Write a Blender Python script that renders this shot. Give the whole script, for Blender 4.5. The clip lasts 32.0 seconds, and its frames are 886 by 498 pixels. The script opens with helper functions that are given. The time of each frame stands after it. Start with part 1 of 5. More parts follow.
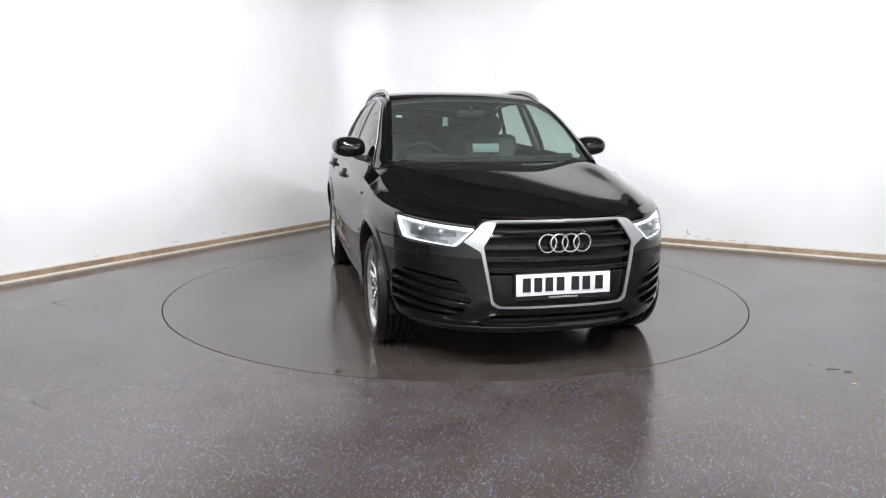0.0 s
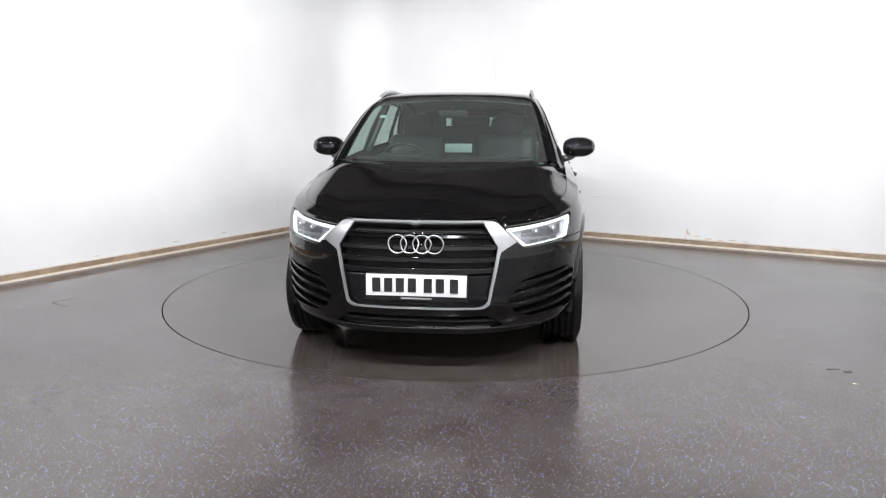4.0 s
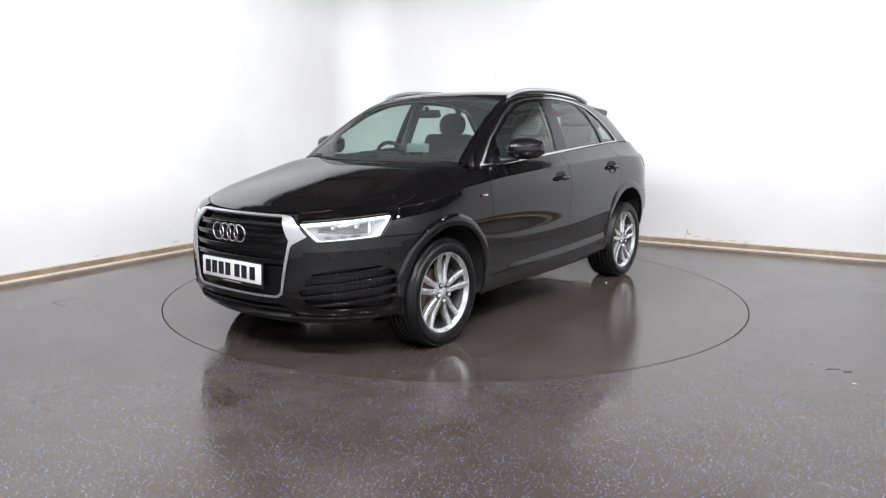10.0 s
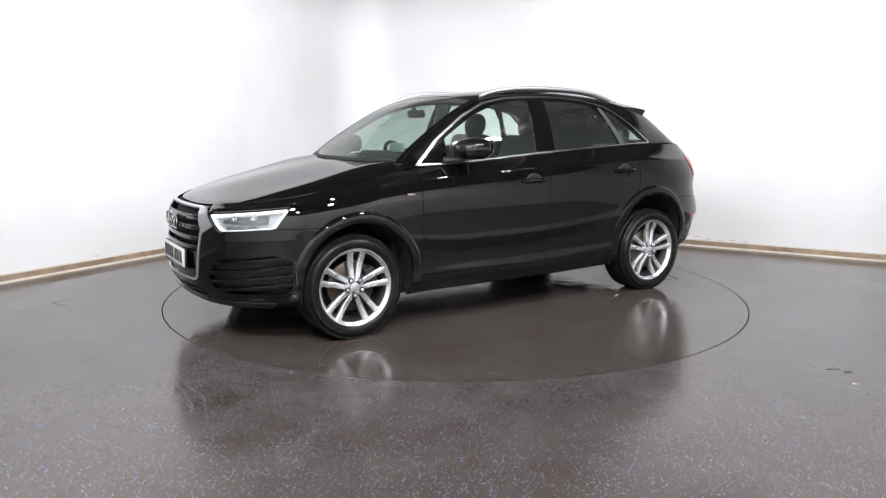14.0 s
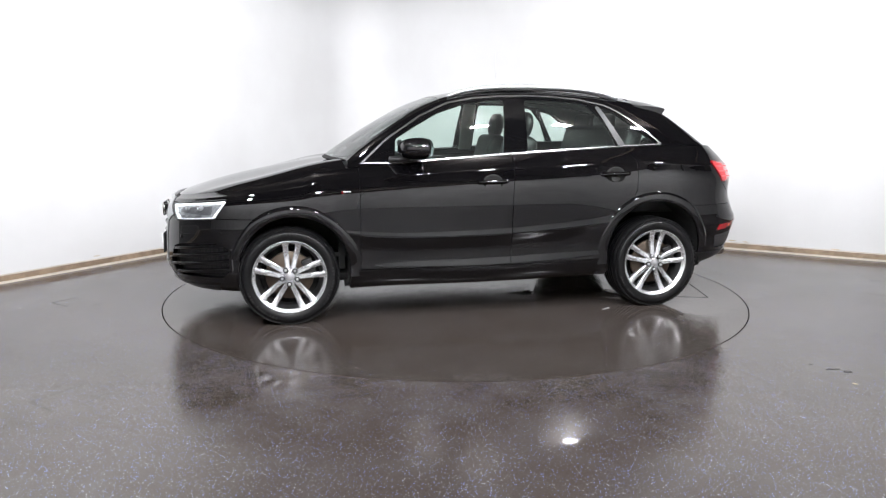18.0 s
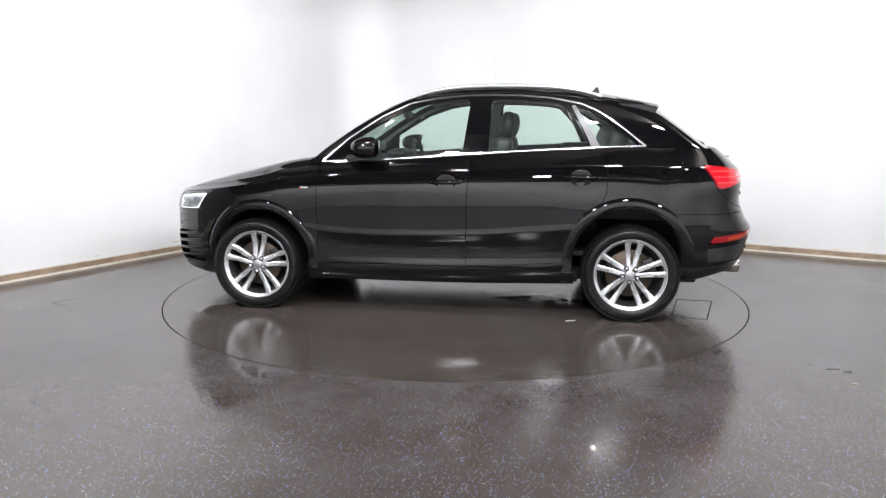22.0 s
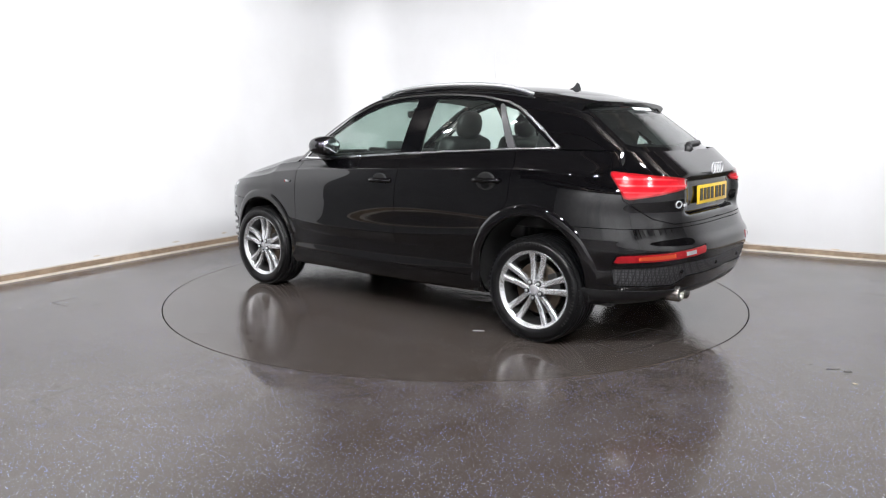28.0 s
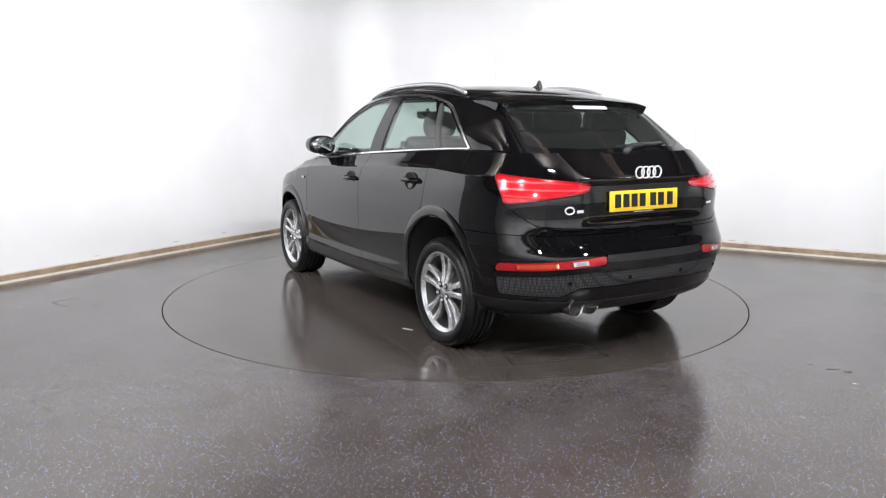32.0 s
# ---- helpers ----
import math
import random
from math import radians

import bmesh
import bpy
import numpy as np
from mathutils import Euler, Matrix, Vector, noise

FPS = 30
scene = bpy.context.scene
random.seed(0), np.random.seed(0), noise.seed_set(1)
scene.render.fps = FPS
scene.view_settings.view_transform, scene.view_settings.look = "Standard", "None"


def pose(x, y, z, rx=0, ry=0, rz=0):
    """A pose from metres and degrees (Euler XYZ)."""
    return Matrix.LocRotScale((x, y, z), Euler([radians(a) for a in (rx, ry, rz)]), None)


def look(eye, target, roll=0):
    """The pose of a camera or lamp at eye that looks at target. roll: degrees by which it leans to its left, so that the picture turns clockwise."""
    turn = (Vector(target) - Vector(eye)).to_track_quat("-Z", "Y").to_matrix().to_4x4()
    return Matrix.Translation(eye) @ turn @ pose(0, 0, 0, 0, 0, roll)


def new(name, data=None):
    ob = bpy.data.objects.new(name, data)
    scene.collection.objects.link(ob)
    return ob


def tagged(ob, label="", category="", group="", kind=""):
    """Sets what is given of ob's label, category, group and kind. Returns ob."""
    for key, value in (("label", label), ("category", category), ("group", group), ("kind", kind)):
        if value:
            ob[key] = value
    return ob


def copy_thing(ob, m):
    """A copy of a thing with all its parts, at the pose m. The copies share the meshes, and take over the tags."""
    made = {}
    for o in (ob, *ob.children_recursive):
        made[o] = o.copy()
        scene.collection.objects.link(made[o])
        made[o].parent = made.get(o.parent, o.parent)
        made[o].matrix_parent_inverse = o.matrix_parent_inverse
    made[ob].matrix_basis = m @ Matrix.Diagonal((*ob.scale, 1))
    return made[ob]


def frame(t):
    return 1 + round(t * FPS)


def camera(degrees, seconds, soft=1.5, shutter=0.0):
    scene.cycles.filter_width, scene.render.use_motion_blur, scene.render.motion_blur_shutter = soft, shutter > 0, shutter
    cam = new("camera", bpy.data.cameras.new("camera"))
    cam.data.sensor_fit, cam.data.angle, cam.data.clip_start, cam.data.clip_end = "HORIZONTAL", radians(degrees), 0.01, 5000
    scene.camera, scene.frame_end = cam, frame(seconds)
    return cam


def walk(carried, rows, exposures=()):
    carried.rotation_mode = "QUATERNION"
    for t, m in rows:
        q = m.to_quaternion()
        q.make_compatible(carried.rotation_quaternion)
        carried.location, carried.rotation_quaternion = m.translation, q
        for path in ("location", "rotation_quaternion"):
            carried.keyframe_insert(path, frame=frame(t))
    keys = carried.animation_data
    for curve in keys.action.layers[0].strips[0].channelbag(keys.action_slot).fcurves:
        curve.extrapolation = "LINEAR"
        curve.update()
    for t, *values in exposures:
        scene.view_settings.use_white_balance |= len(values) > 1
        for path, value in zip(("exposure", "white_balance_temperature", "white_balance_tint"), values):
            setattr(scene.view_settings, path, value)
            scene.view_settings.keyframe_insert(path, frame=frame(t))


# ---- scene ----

import functools

# ---- camera: stands still on a tripod ----
cam = camera(62.699, 32.0, soft=1.15)
EYE = Vector((0.0, -5.7965, 1.3007))
YAW, PITCH, ROLL = radians(-0.8828), radians(-9.657), 0.126
AIM = EYE + Vector((math.sin(YAW) * math.cos(PITCH), math.cos(YAW) * math.cos(PITCH), math.sin(PITCH)))
walk(cam, [(0.0, look(EYE, AIM, ROLL)), (32.0, look(EYE, AIM, ROLL))])

# ---- plan: the turntable's centre is the origin ----
RADIUS = 2.228
TURN0, TURN = -75.457, -5.0825          # heading of the car at the start, degrees; degrees a second
CAR_X, CAR_Y = 0.0057, 0.0252           # the car's middle on the turntable
CORNER = Vector((-1.290, 4.357, 0.0))    # corner of the two white walls
LEFT = Vector((-0.4939, -0.8695, 0.0))  # along the wall, from the corner towards the camera
RIGHT = Vector((0.8695, -0.4939, 0.0))
LONG_L, LONG_R, HIGH = 11.2, 10.5, 3.2
COVE = 0.6                              # radius of the rounded corner
BODY_RISE = 0.012                       # the body on its springs

# ---- world and exposure ----
world = bpy.data.worlds.new("world")
scene.world = world
world.use_nodes = True
world.node_tree.nodes["Background"].inputs[0].default_value = (0.02, 0.021, 0.024, 1)
world.node_tree.nodes["Background"].inputs[1].default_value = 0.3
scene.view_settings.exposure = 0.0
LAMP = 745.0


# ---- materials ----
def nodes(name):
    m = bpy.data.materials.new(name)
    m.use_nodes = True
    t = m.node_tree
    return m, t, t.nodes["Principled BSDF"]


def mat(name, colour, rough=0.5, metal=0.0, grain=0.0, scale=40.0, bump=0.0, coat=0.0, emit=None, power=0.0, spec=0.5):
    """A surface with two scales of variation in colour and gloss."""
    m, t, b = nodes(name)
    b.inputs["Base Color"].default_value = (*colour, 1)
    b.inputs["Roughness"].default_value = rough
    b.inputs["Metallic"].default_value = metal
    b.inputs["Specular IOR Level"].default_value = spec
    b.inputs["Coat Weight"].default_value = coat
    b.inputs["Coat Roughness"].default_value = 0.03
    if emit:
        b.inputs["Emission Color"].default_value = (*emit, 1)
        b.inputs["Emission Strength"].default_value = power
    if grain or bump:
        co = t.nodes.new("ShaderNodeTexCoord")
        fine = t.nodes.new("ShaderNodeTexNoise")
        fine.inputs["Scale"].default_value = scale
        fine.inputs["Detail"].default_value = 5
        wide = t.nodes.new("ShaderNodeTexNoise")
        wide.inputs["Scale"].default_value = scale * 0.09
        wide.inputs["Detail"].default_value = 3
        t.links.new(co.outputs["Object"], fine.inputs["Vector"])
        t.links.new(co.outputs["Object"], wide.inputs["Vector"])
        both = t.nodes.new("ShaderNodeMath")
        both.operation = "ADD"
        t.links.new(fine.outputs["Fac"], both.inputs[0])
        t.links.new(wide.outputs["Fac"], both.inputs[1])
        span = t.nodes.new("ShaderNodeMapRange")
        span.inputs["From Min"].default_value, span.inputs["From Max"].default_value = 0.6, 1.4
        span.inputs["To Min"].default_value, span.inputs["To Max"].default_value = 1 - grain, 1 + grain
        t.links.new(both.outputs[0], span.inputs["Value"])
        mul = t.nodes.new("ShaderNodeVectorMath")
        mul.operation = "SCALE"
        mul.inputs[0].default_value = colour
        t.links.new(span.outputs[0], mul.inputs["Scale"])
        t.links.new(mul.outputs[0], b.inputs["Base Color"])
        if bump:
            bm_ = t.nodes.new("ShaderNodeBump")
            bm_.inputs["Strength"].default_value = bump
            bm_.inputs["Distance"].default_value = 0.004
            t.links.new(fine.outputs["Fac"], bm_.inputs["Height"])
            t.links.new(bm_.outputs[0], b.inputs["Normal"])
    return m


def glass(name, tint, ior=1.5, haze=0.0):
    """A thin tinted pane: clear behind, mirror-like by Fresnel. haze: share of pale diffuse colour in place of
    reflected ceiling light.
    """
    m, t, b = nodes(name)
    t.nodes.remove(b)
    clear = t.nodes.new("ShaderNodeBsdfTransparent")
    clear.inputs[0].default_value = (*tint, 1)
    gloss = t.nodes.new("ShaderNodeBsdfGlossy")
    gloss.inputs["Roughness"].default_value = 0.01
    face = t.nodes.new("ShaderNodeLayerWeight")
    face.inputs["Blend"].default_value = 0.5
    steep = t.nodes.new("ShaderNodeMath")
    steep.operation = "POWER"
    steep.inputs[1].default_value = 4.5
    t.links.new(face.outputs["Facing"], steep.inputs[0])
    fres = t.nodes.new("ShaderNodeMapRange")
    fres.inputs["To Min"].default_value = 2 * ((ior - 1) / (ior + 1)) ** 2
    fres.inputs["To Max"].default_value = 1.0
    t.links.new(steep.outputs[0], fres.inputs["Value"])
    mix = t.nodes.new("ShaderNodeMixShader")
    t.links.new(fres.outputs[0], mix.inputs[0])
    t.links.new(clear.outputs[0], mix.inputs[1])
    t.links.new(gloss.outputs[0], mix.inputs[2])
    # pale veil painted over the pane, for the ceiling's missing reflection
    film = t.nodes.new("ShaderNodeBsdfDiffuse")
    film.inputs["Color"].default_value = (0.60, 0.64, 0.63, 1)
    cover = t.nodes.new("ShaderNodeMixShader")
    cover.inputs[0].default_value = haze
    t.links.new(mix.outputs[0], cover.inputs[1])
    t.links.new(film.outputs[0], cover.inputs[2])
    t.links.new(cover.outputs[0], t.nodes["Material Output"].inputs[0])
    return m


PAINT = mat("black_paint", (0.0026, 0.0025, 0.0030), 0.5, coat=1.0, spec=0.0)
PAINT.node_tree.nodes["Principled BSDF"].inputs["Coat IOR"].default_value = 1.64
PAINT.node_tree.nodes["Principled BSDF"].inputs["Coat Roughness"].default_value = 0.014
TRIM = mat("black_plastic", (0.012, 0.012, 0.013), 0.45, grain=0.2, scale=300, bump=0.1)
GLOSSTRIM = mat("gloss_black", (0.003, 0.003, 0.0035), 0.05)
UNDER = mat("underbody", (0.006, 0.006, 0.006), 0.8, grain=0.3, scale=30)
CHROME = mat("chrome", (0.68, 0.69, 0.70), 0.22, 1.0)
SATIN = mat("satin_aluminium", (0.56, 0.57, 0.585), 0.34, 0.75)
DIVIDER = mat("divider_grey", (0.05, 0.05, 0.052), 0.35)
RAIL = mat("silver_rail", (0.58, 0.59, 0.60), 0.30, 0.75)
SLAT = mat("slat_black", (0.004, 0.004, 0.005), 0.12)
SILVER = mat("wheel_silver", (0.66, 0.67, 0.685), 0.27, 0.75, grain=0.04, scale=120)
DARKMETAL = mat("dark_metal", (0.05, 0.05, 0.05), 0.5, 0.8, grain=0.2, scale=60)
DISC = mat("brake_disc", (0.080, 0.060, 0.044), 0.45, 0.6, grain=0.25, scale=80)
TYRE = mat("tyre_rubber", (0.006, 0.006, 0.0065), 0.34, grain=0.35, scale=60, bump=0.15, spec=0.32)
TYREMARK = mat("tyre_writing", (0.018, 0.018, 0.018), 0.4)
GLASS = glass("window_glass", (0.83, 0.93, 0.885), 1.5, 0.015)
DARKGLASS = glass("rear_glass", (0.44, 0.52, 0.49), 1.5, 0.012)
SCREEN = glass("windscreen_glass", (0.54, 0.65, 0.61), 1.52, 0.034)
LENS = glass("lamp_lens", (0.93, 0.95, 0.96))
SEATM = mat("seat_leather", (0.013, 0.0125, 0.013), 0.5, grain=0.25, scale=150, bump=0.15)
DASHM = mat("dashboard", (0.018, 0.018, 0.019), 0.6, grain=0.2, scale=250, bump=0.1)
HEADLINER = mat("headliner", (0.28, 0.28, 0.27), 0.9, grain=0.1, scale=300)
WHITEPLATE = mat("plate_white", (0.82, 0.82, 0.83), 0.3, grain=0.02, scale=20)
YELLOWPLATE = mat("plate_yellow", (0.85, 0.56, 0.03), 0.3, grain=0.03, scale=20)
INK = mat("plate_black", (0.01, 0.01, 0.012), 0.4)
RED = mat("red_lens", (0.50, 0.008, 0.016), 0.12, coat=1.0, emit=(1.0, 0.02, 0.04), power=0.035, grain=0.15, scale=30)
REFLEXRED = mat("reflector_red", (0.33, 0.008, 0.013), 0.15, coat=1.0, grain=0.3, scale=90)
REDDARK = mat("dark_red_lens", (0.30, 0.008, 0.012), 0.12, coat=1.0)
AMBER = mat("amber_lens", (0.48, 0.055, 0.015), 0.12, coat=1.0)
GLOW = mat("running_light", (0.9, 0.9, 0.9), 0.3, emit=(0.93, 0.97, 1.0), power=0.65)
LAMPGREY = mat("lamp_grey", (0.50, 0.50, 0.52), 0.25, 0.5)
EXHAUST = mat("exhaust_steel", (0.55, 0.53, 0.50), 0.2, 1.0, grain=0.15, scale=40)
MIRRORM = mat("mirror_glass", (0.9, 0.92, 0.93), 0.01, 1.0)
PAPER = mat("grey_screen", (0.30, 0.34, 0.34), 0.5)
LAMPWHITE = mat("lamp_bowl", (0.46, 0.465, 0.48), 0.22, 0.45)
LAMPDARK = mat("lamp_dark", (0.20, 0.20, 0.21), 0.15, 0.5)
LED = mat("led_white", (0.9, 0.9, 0.9), 0.3, emit=(0.90, 0.95, 1.0), power=0.8)
BADGE = mat("badge_silver", (0.76, 0.765, 0.78), 0.25, 0.35)
STICKER = mat("sticker", (0.70, 0.76, 0.76), 0.5)


# ---- helpers for meshes ----
def raw(name, verts, faces, material, parent=None, label="", smooth=True):
    me = bpy.data.meshes.new(name)
    me.from_pydata([tuple(map(float, v[:3])) for v in verts], [], [tuple(f) for f in faces])
    if smooth:
        me.polygons.foreach_set("use_smooth", [True] * len(me.polygons))
    me.materials.append(material)
    ob = new(name, me)
    ob.parent = parent
    if label:
        ob["label"] = label
    return ob


def part(name, bm, material, parent, label="", smooth=True, sharp=40):
    me = bpy.data.meshes.new(name)
    if smooth:
        for f in bm.faces:
            f.smooth = True
        for e in bm.edges:
            if len(e.link_faces) == 2 and e.calc_face_angle(0) > radians(sharp):
                e.smooth = False
    bm.to_mesh(me)
    bm.free()
    me.materials.append(material)
    ob = new(name, me)
    ob.parent = parent
    if label:
        ob["label"] = label
    return ob


def box(sx, sy, sz, m=None, bevel=0.0, seg=2, bm=None):
    bm = bm or bmesh.new()
    got = bmesh.ops.create_cube(bm, size=1, matrix=(m or Matrix()) @ Matrix.Diagonal((sx, sy, sz, 1)))
    if bevel:
        vs = set(got["verts"])
        es = [e for e in bm.edges if e.verts[0] in vs and e.verts[1] in vs]
        bmesh.ops.bevel(bm, geom=es, offset=bevel, segments=seg, affect="EDGES", profile=0.5)
    return bm


def lathe(profile, m=None, seg=48, bm=None, close=False, flip=False):
    """Turns a profile of (radius, height) about z."""
    bm = bm or bmesh.new()
    m = m or Matrix()
    rings = []
    for r, h in profile:
        rings.append([bm.verts.new(m @ Vector((r * math.cos(2 * math.pi * i / seg), r * math.sin(2 * math.pi * i / seg), h)))
                      for i in range(seg)])
    pairs = list(zip(rings, rings[1:])) + ([(rings[-1], rings[0])] if close else [])
    for a, b in pairs:
        for i in range(seg):
            j = (i + 1) % seg
            bm.faces.new((a[i], b[i], b[j], a[j]) if flip else (a[i], a[j], b[j], b[i]))
    return bm


def tube(points, radius, seg=8, bm=None, closed=False, flat=1.0, up=(0, 0, 1)):
    """A round or flattened bar swept along points."""
    bm = bm or bmesh.new()
    pts = [Vector(p) for p in points]
    n = len(pts)
    rings = []
    for i, p in enumerate(pts):
        d = (pts[(i + 1) % n] - pts[i - 1]) if closed or 0 < i < n - 1 else (pts[min(i + 1, n - 1)] - pts[max(i - 1, 0)])
        d.normalize()
        a = d.cross(Vector(up))
        a = a.normalized() if a.length > 1e-5 else Vector((1, 0, 0))
        b = a.cross(d)
        r = radius(i / max(n - 1, 1)) if callable(radius) else radius
        rings.append([bm.verts.new(p + r * (math.cos(2 * math.pi * k / seg) * a + flat * math.sin(2 * math.pi * k / seg) * b))
                      for k in range(seg)])
    for i in range(n if closed else n - 1):
        a, b = rings[i], rings[(i + 1) % n]
        for k in range(seg):
            bm.faces.new((a[k], b[k], b[(k + 1) % seg], a[(k + 1) % seg]))
    if not closed:
        bm.faces.new(rings[0])
        bm.faces.new(rings[-1][::-1])
    return bm


def slab(outline, depth, m=None, bevel=0.0, bm=None):
    """A flat outline in x, y given thickness along z."""
    bm = bm or bmesh.new()
    m = m or Matrix()
    top = [bm.verts.new(m @ Vector((x, y, depth / 2))) for x, y in outline]
    low = [bm.verts.new(m @ Vector((x, y, -depth / 2))) for x, y in outline]
    n = len(outline)
    faces = [bm.faces.new(top), bm.faces.new(low[::-1])]
    for i in range(n):
        faces.append(bm.faces.new((low[i], low[(i + 1) % n], top[(i + 1) % n], top[i])))
    bmesh.ops.recalc_face_normals(bm, faces=faces)
    if bevel:
        es = list({e for f in faces for e in f.edges})
        bmesh.ops.bevel(bm, geom=es, offset=bevel, segments=2, affect="EDGES")
    return bm


def spline(xs, ys, x):
    """Smooth curve through a few values."""
    xs, ys, x = np.asarray(xs, float), np.asarray(ys, float), np.asarray(x, float)
    d = np.gradient(ys, xs, axis=0)
    i = np.clip(np.searchsorted(xs, x) - 1, 0, len(xs) - 2)
    h = xs[i + 1] - xs[i]
    s = (x - xs[i]) / h
    s2, s3 = s * s, s * s * s
    return (2 * s3 - 3 * s2 + 1) * ys[i] + (s3 - 2 * s2 + s) * h * d[i] + (3 * s2 - 2 * s3) * ys[i + 1] + (s3 - s2) * h * d[i + 1]


# ---- a surface as a grid that can be cut into panels ----
class Sheet:
    """Rows of V: x y z, normal, and a coordinate s along the surface."""

    def __init__(self, grid=None, s=None, V=None, F=None):
        if grid is None:
            self.V, self.F = V, F
            return
        n, k = grid.shape[:2]
        du = np.gradient(grid, axis=0)
        dv = np.gradient(grid, axis=1)
        nor = np.cross(du, dv)
        nor /= np.maximum(np.linalg.norm(nor, axis=2, keepdims=True), 1e-9)
        self.V = np.concatenate([grid, nor, s[..., None]], 2).reshape(-1, 7)
        q = np.arange(n * k).reshape(n, k)
        self.F = [tuple(f) for f in np.stack([q[:-1, :-1], q[1:, :-1], q[1:, 1:], q[:-1, 1:]], -1).reshape(-1, 4)]

    def flip(self):
        self.V[:, 3:6] *= -1
        self.F = [f[::-1] for f in self.F]
        return self


def clip(sheet, fn):
    """What of the sheet has fn > 0, with clean edges."""
    V, F = sheet.V, sheet.F
    val = fn(V)
    out, verts, made = [], list(V), {}
    inside = val >= 0
    for f in F:
        c = sum(inside[i] for i in f)
        if c == len(f):
            out.append(f)
        elif c:
            poly = []
            for a, b in zip(f, f[1:] + f[:1]):
                if inside[a]:
                    poly.append(a)
                if inside[a] != inside[b]:
                    key = (a, b) if a < b else (b, a)
                    if key not in made:
                        k = val[a] / (val[a] - val[b])
                        made[key] = len(verts)
                        verts.append(V[a] + (V[b] - V[a]) * k)
                    poly.append(made[key])
            if len(poly) > 2:
                out.append(tuple(poly))
    used = sorted({i for f in out for i in f})
    back = {o: n for n, o in enumerate(used)}
    return Sheet(V=np.array([verts[i] for i in used]).reshape(-1, 7), F=[tuple(back[i] for i in f) for f in out])


def cut(sheet, *fns):
    return functools.reduce(clip, fns, sheet)


def panel(name, sheet, material, parent, label="", lift=0.0, thick=0.012, sides="L", smooth=True):
    """A panel with folded-in edges. sides: L, R, or LR for one mesh across the middle."""
    V, F = sheet.V, sheet.F
    if not F:
        return None
    P = V[:, :3] + V[:, 3:6] * (lift(V)[:, None] if callable(lift) else lift)
    Q = P - V[:, 3:6] * thick
    count = {}
    for f in F:
        for a, b in zip(f, f[1:] + f[:1]):
            count[(a, b)] = count.get((a, b), 0) + 1
    rim = [(a, b) for (a, b) in count if (b, a) not in count]
    if sides == "LR":
        rim = [(a, b) for a, b in rim if abs(P[a][1]) > 0.002 or abs(P[b][1]) > 0.002]
    verts = [tuple(p) for p in P]
    faces = list(F)
    low = {}
    for a, b in rim:
        for i in (a, b):
            if i not in low:
                low[i] = (len(verts), len(verts) + 1)
                verts.append(tuple(P[i]))
                verts.append(tuple(Q[i]))
        faces.append((low[b][0], low[a][0], low[a][1], low[b][1]))
    n = len(verts)
    if sides == "R":
        verts = [(x, -y, z) for x, y, z in verts]
        faces = [f[::-1] for f in faces]
    elif sides == "LR":
        verts = verts + [(x, -y, z) for x, y, z in verts]
        faces = faces + [tuple(i + n for i in f[::-1]) for f in faces]
        keep, back = {}, []
        merged = []
        for i, v in enumerate(verts):
            key = (round(v[0], 5), round(v[2], 5)) if abs(v[1]) < 1e-4 else i
            if key not in keep:
                keep[key] = len(merged)
                merged.append(v)
            back.append(keep[key])
        faces = [tuple(back[i] for i in f) for f in faces]
        faces = [f for f in faces if len(set(f)) == len(f)]
        verts = merged
    return raw(name, verts, faces, material, parent, label, smooth)


def inside(poly, ax, ay, grow=0.0):
    """Distance function, positive within a polygon of the two named columns."""
    pts = np.asarray(poly, float)

    def fn(V):
        p = np.stack([V[:, ax], V[:, ay]], -1)
        best = np.full(len(p), 1e9)
        odd = np.zeros(len(p), bool)
        for a, b in zip(pts, np.roll(pts, -1, 0)):
            e = b - a
            w = p - a
            k = np.clip((w @ e) / (e @ e), 0, 1)
            best = np.minimum(best, np.linalg.norm(w - k[:, None] * e, axis=1))
            if a[1] != b[1]:
                hit = ((a[1] > p[:, 1]) != (b[1] > p[:, 1])) & (p[:, 0] < (b[0] - a[0]) * (p[:, 1] - a[1]) / (b[1] - a[1]) + a[0])
                odd ^= hit
        return np.where(odd, best, -best) + grow
    return fn


def outside(poly, ax, ay, grow=0.0):
    fn = inside(poly, ax, ay, grow)
    return lambda V: -fn(V)


def above(xs, ys, ax, ay, off=0.0):
    """Positive where column ay lies above a line given over column ax."""
    return lambda V: V[:, ay] - np.interp(V[:, ax], xs, ys) - off


def below(xs, ys, ax, ay, off=0.0):
    return lambda V: np.interp(V[:, ax], xs, ys) - V[:, ay] - off


def ring(cx, cz, r, sign):
    return lambda V: sign * (r - np.hypot(V[:, 0] - cx, V[:, 2] - cz))

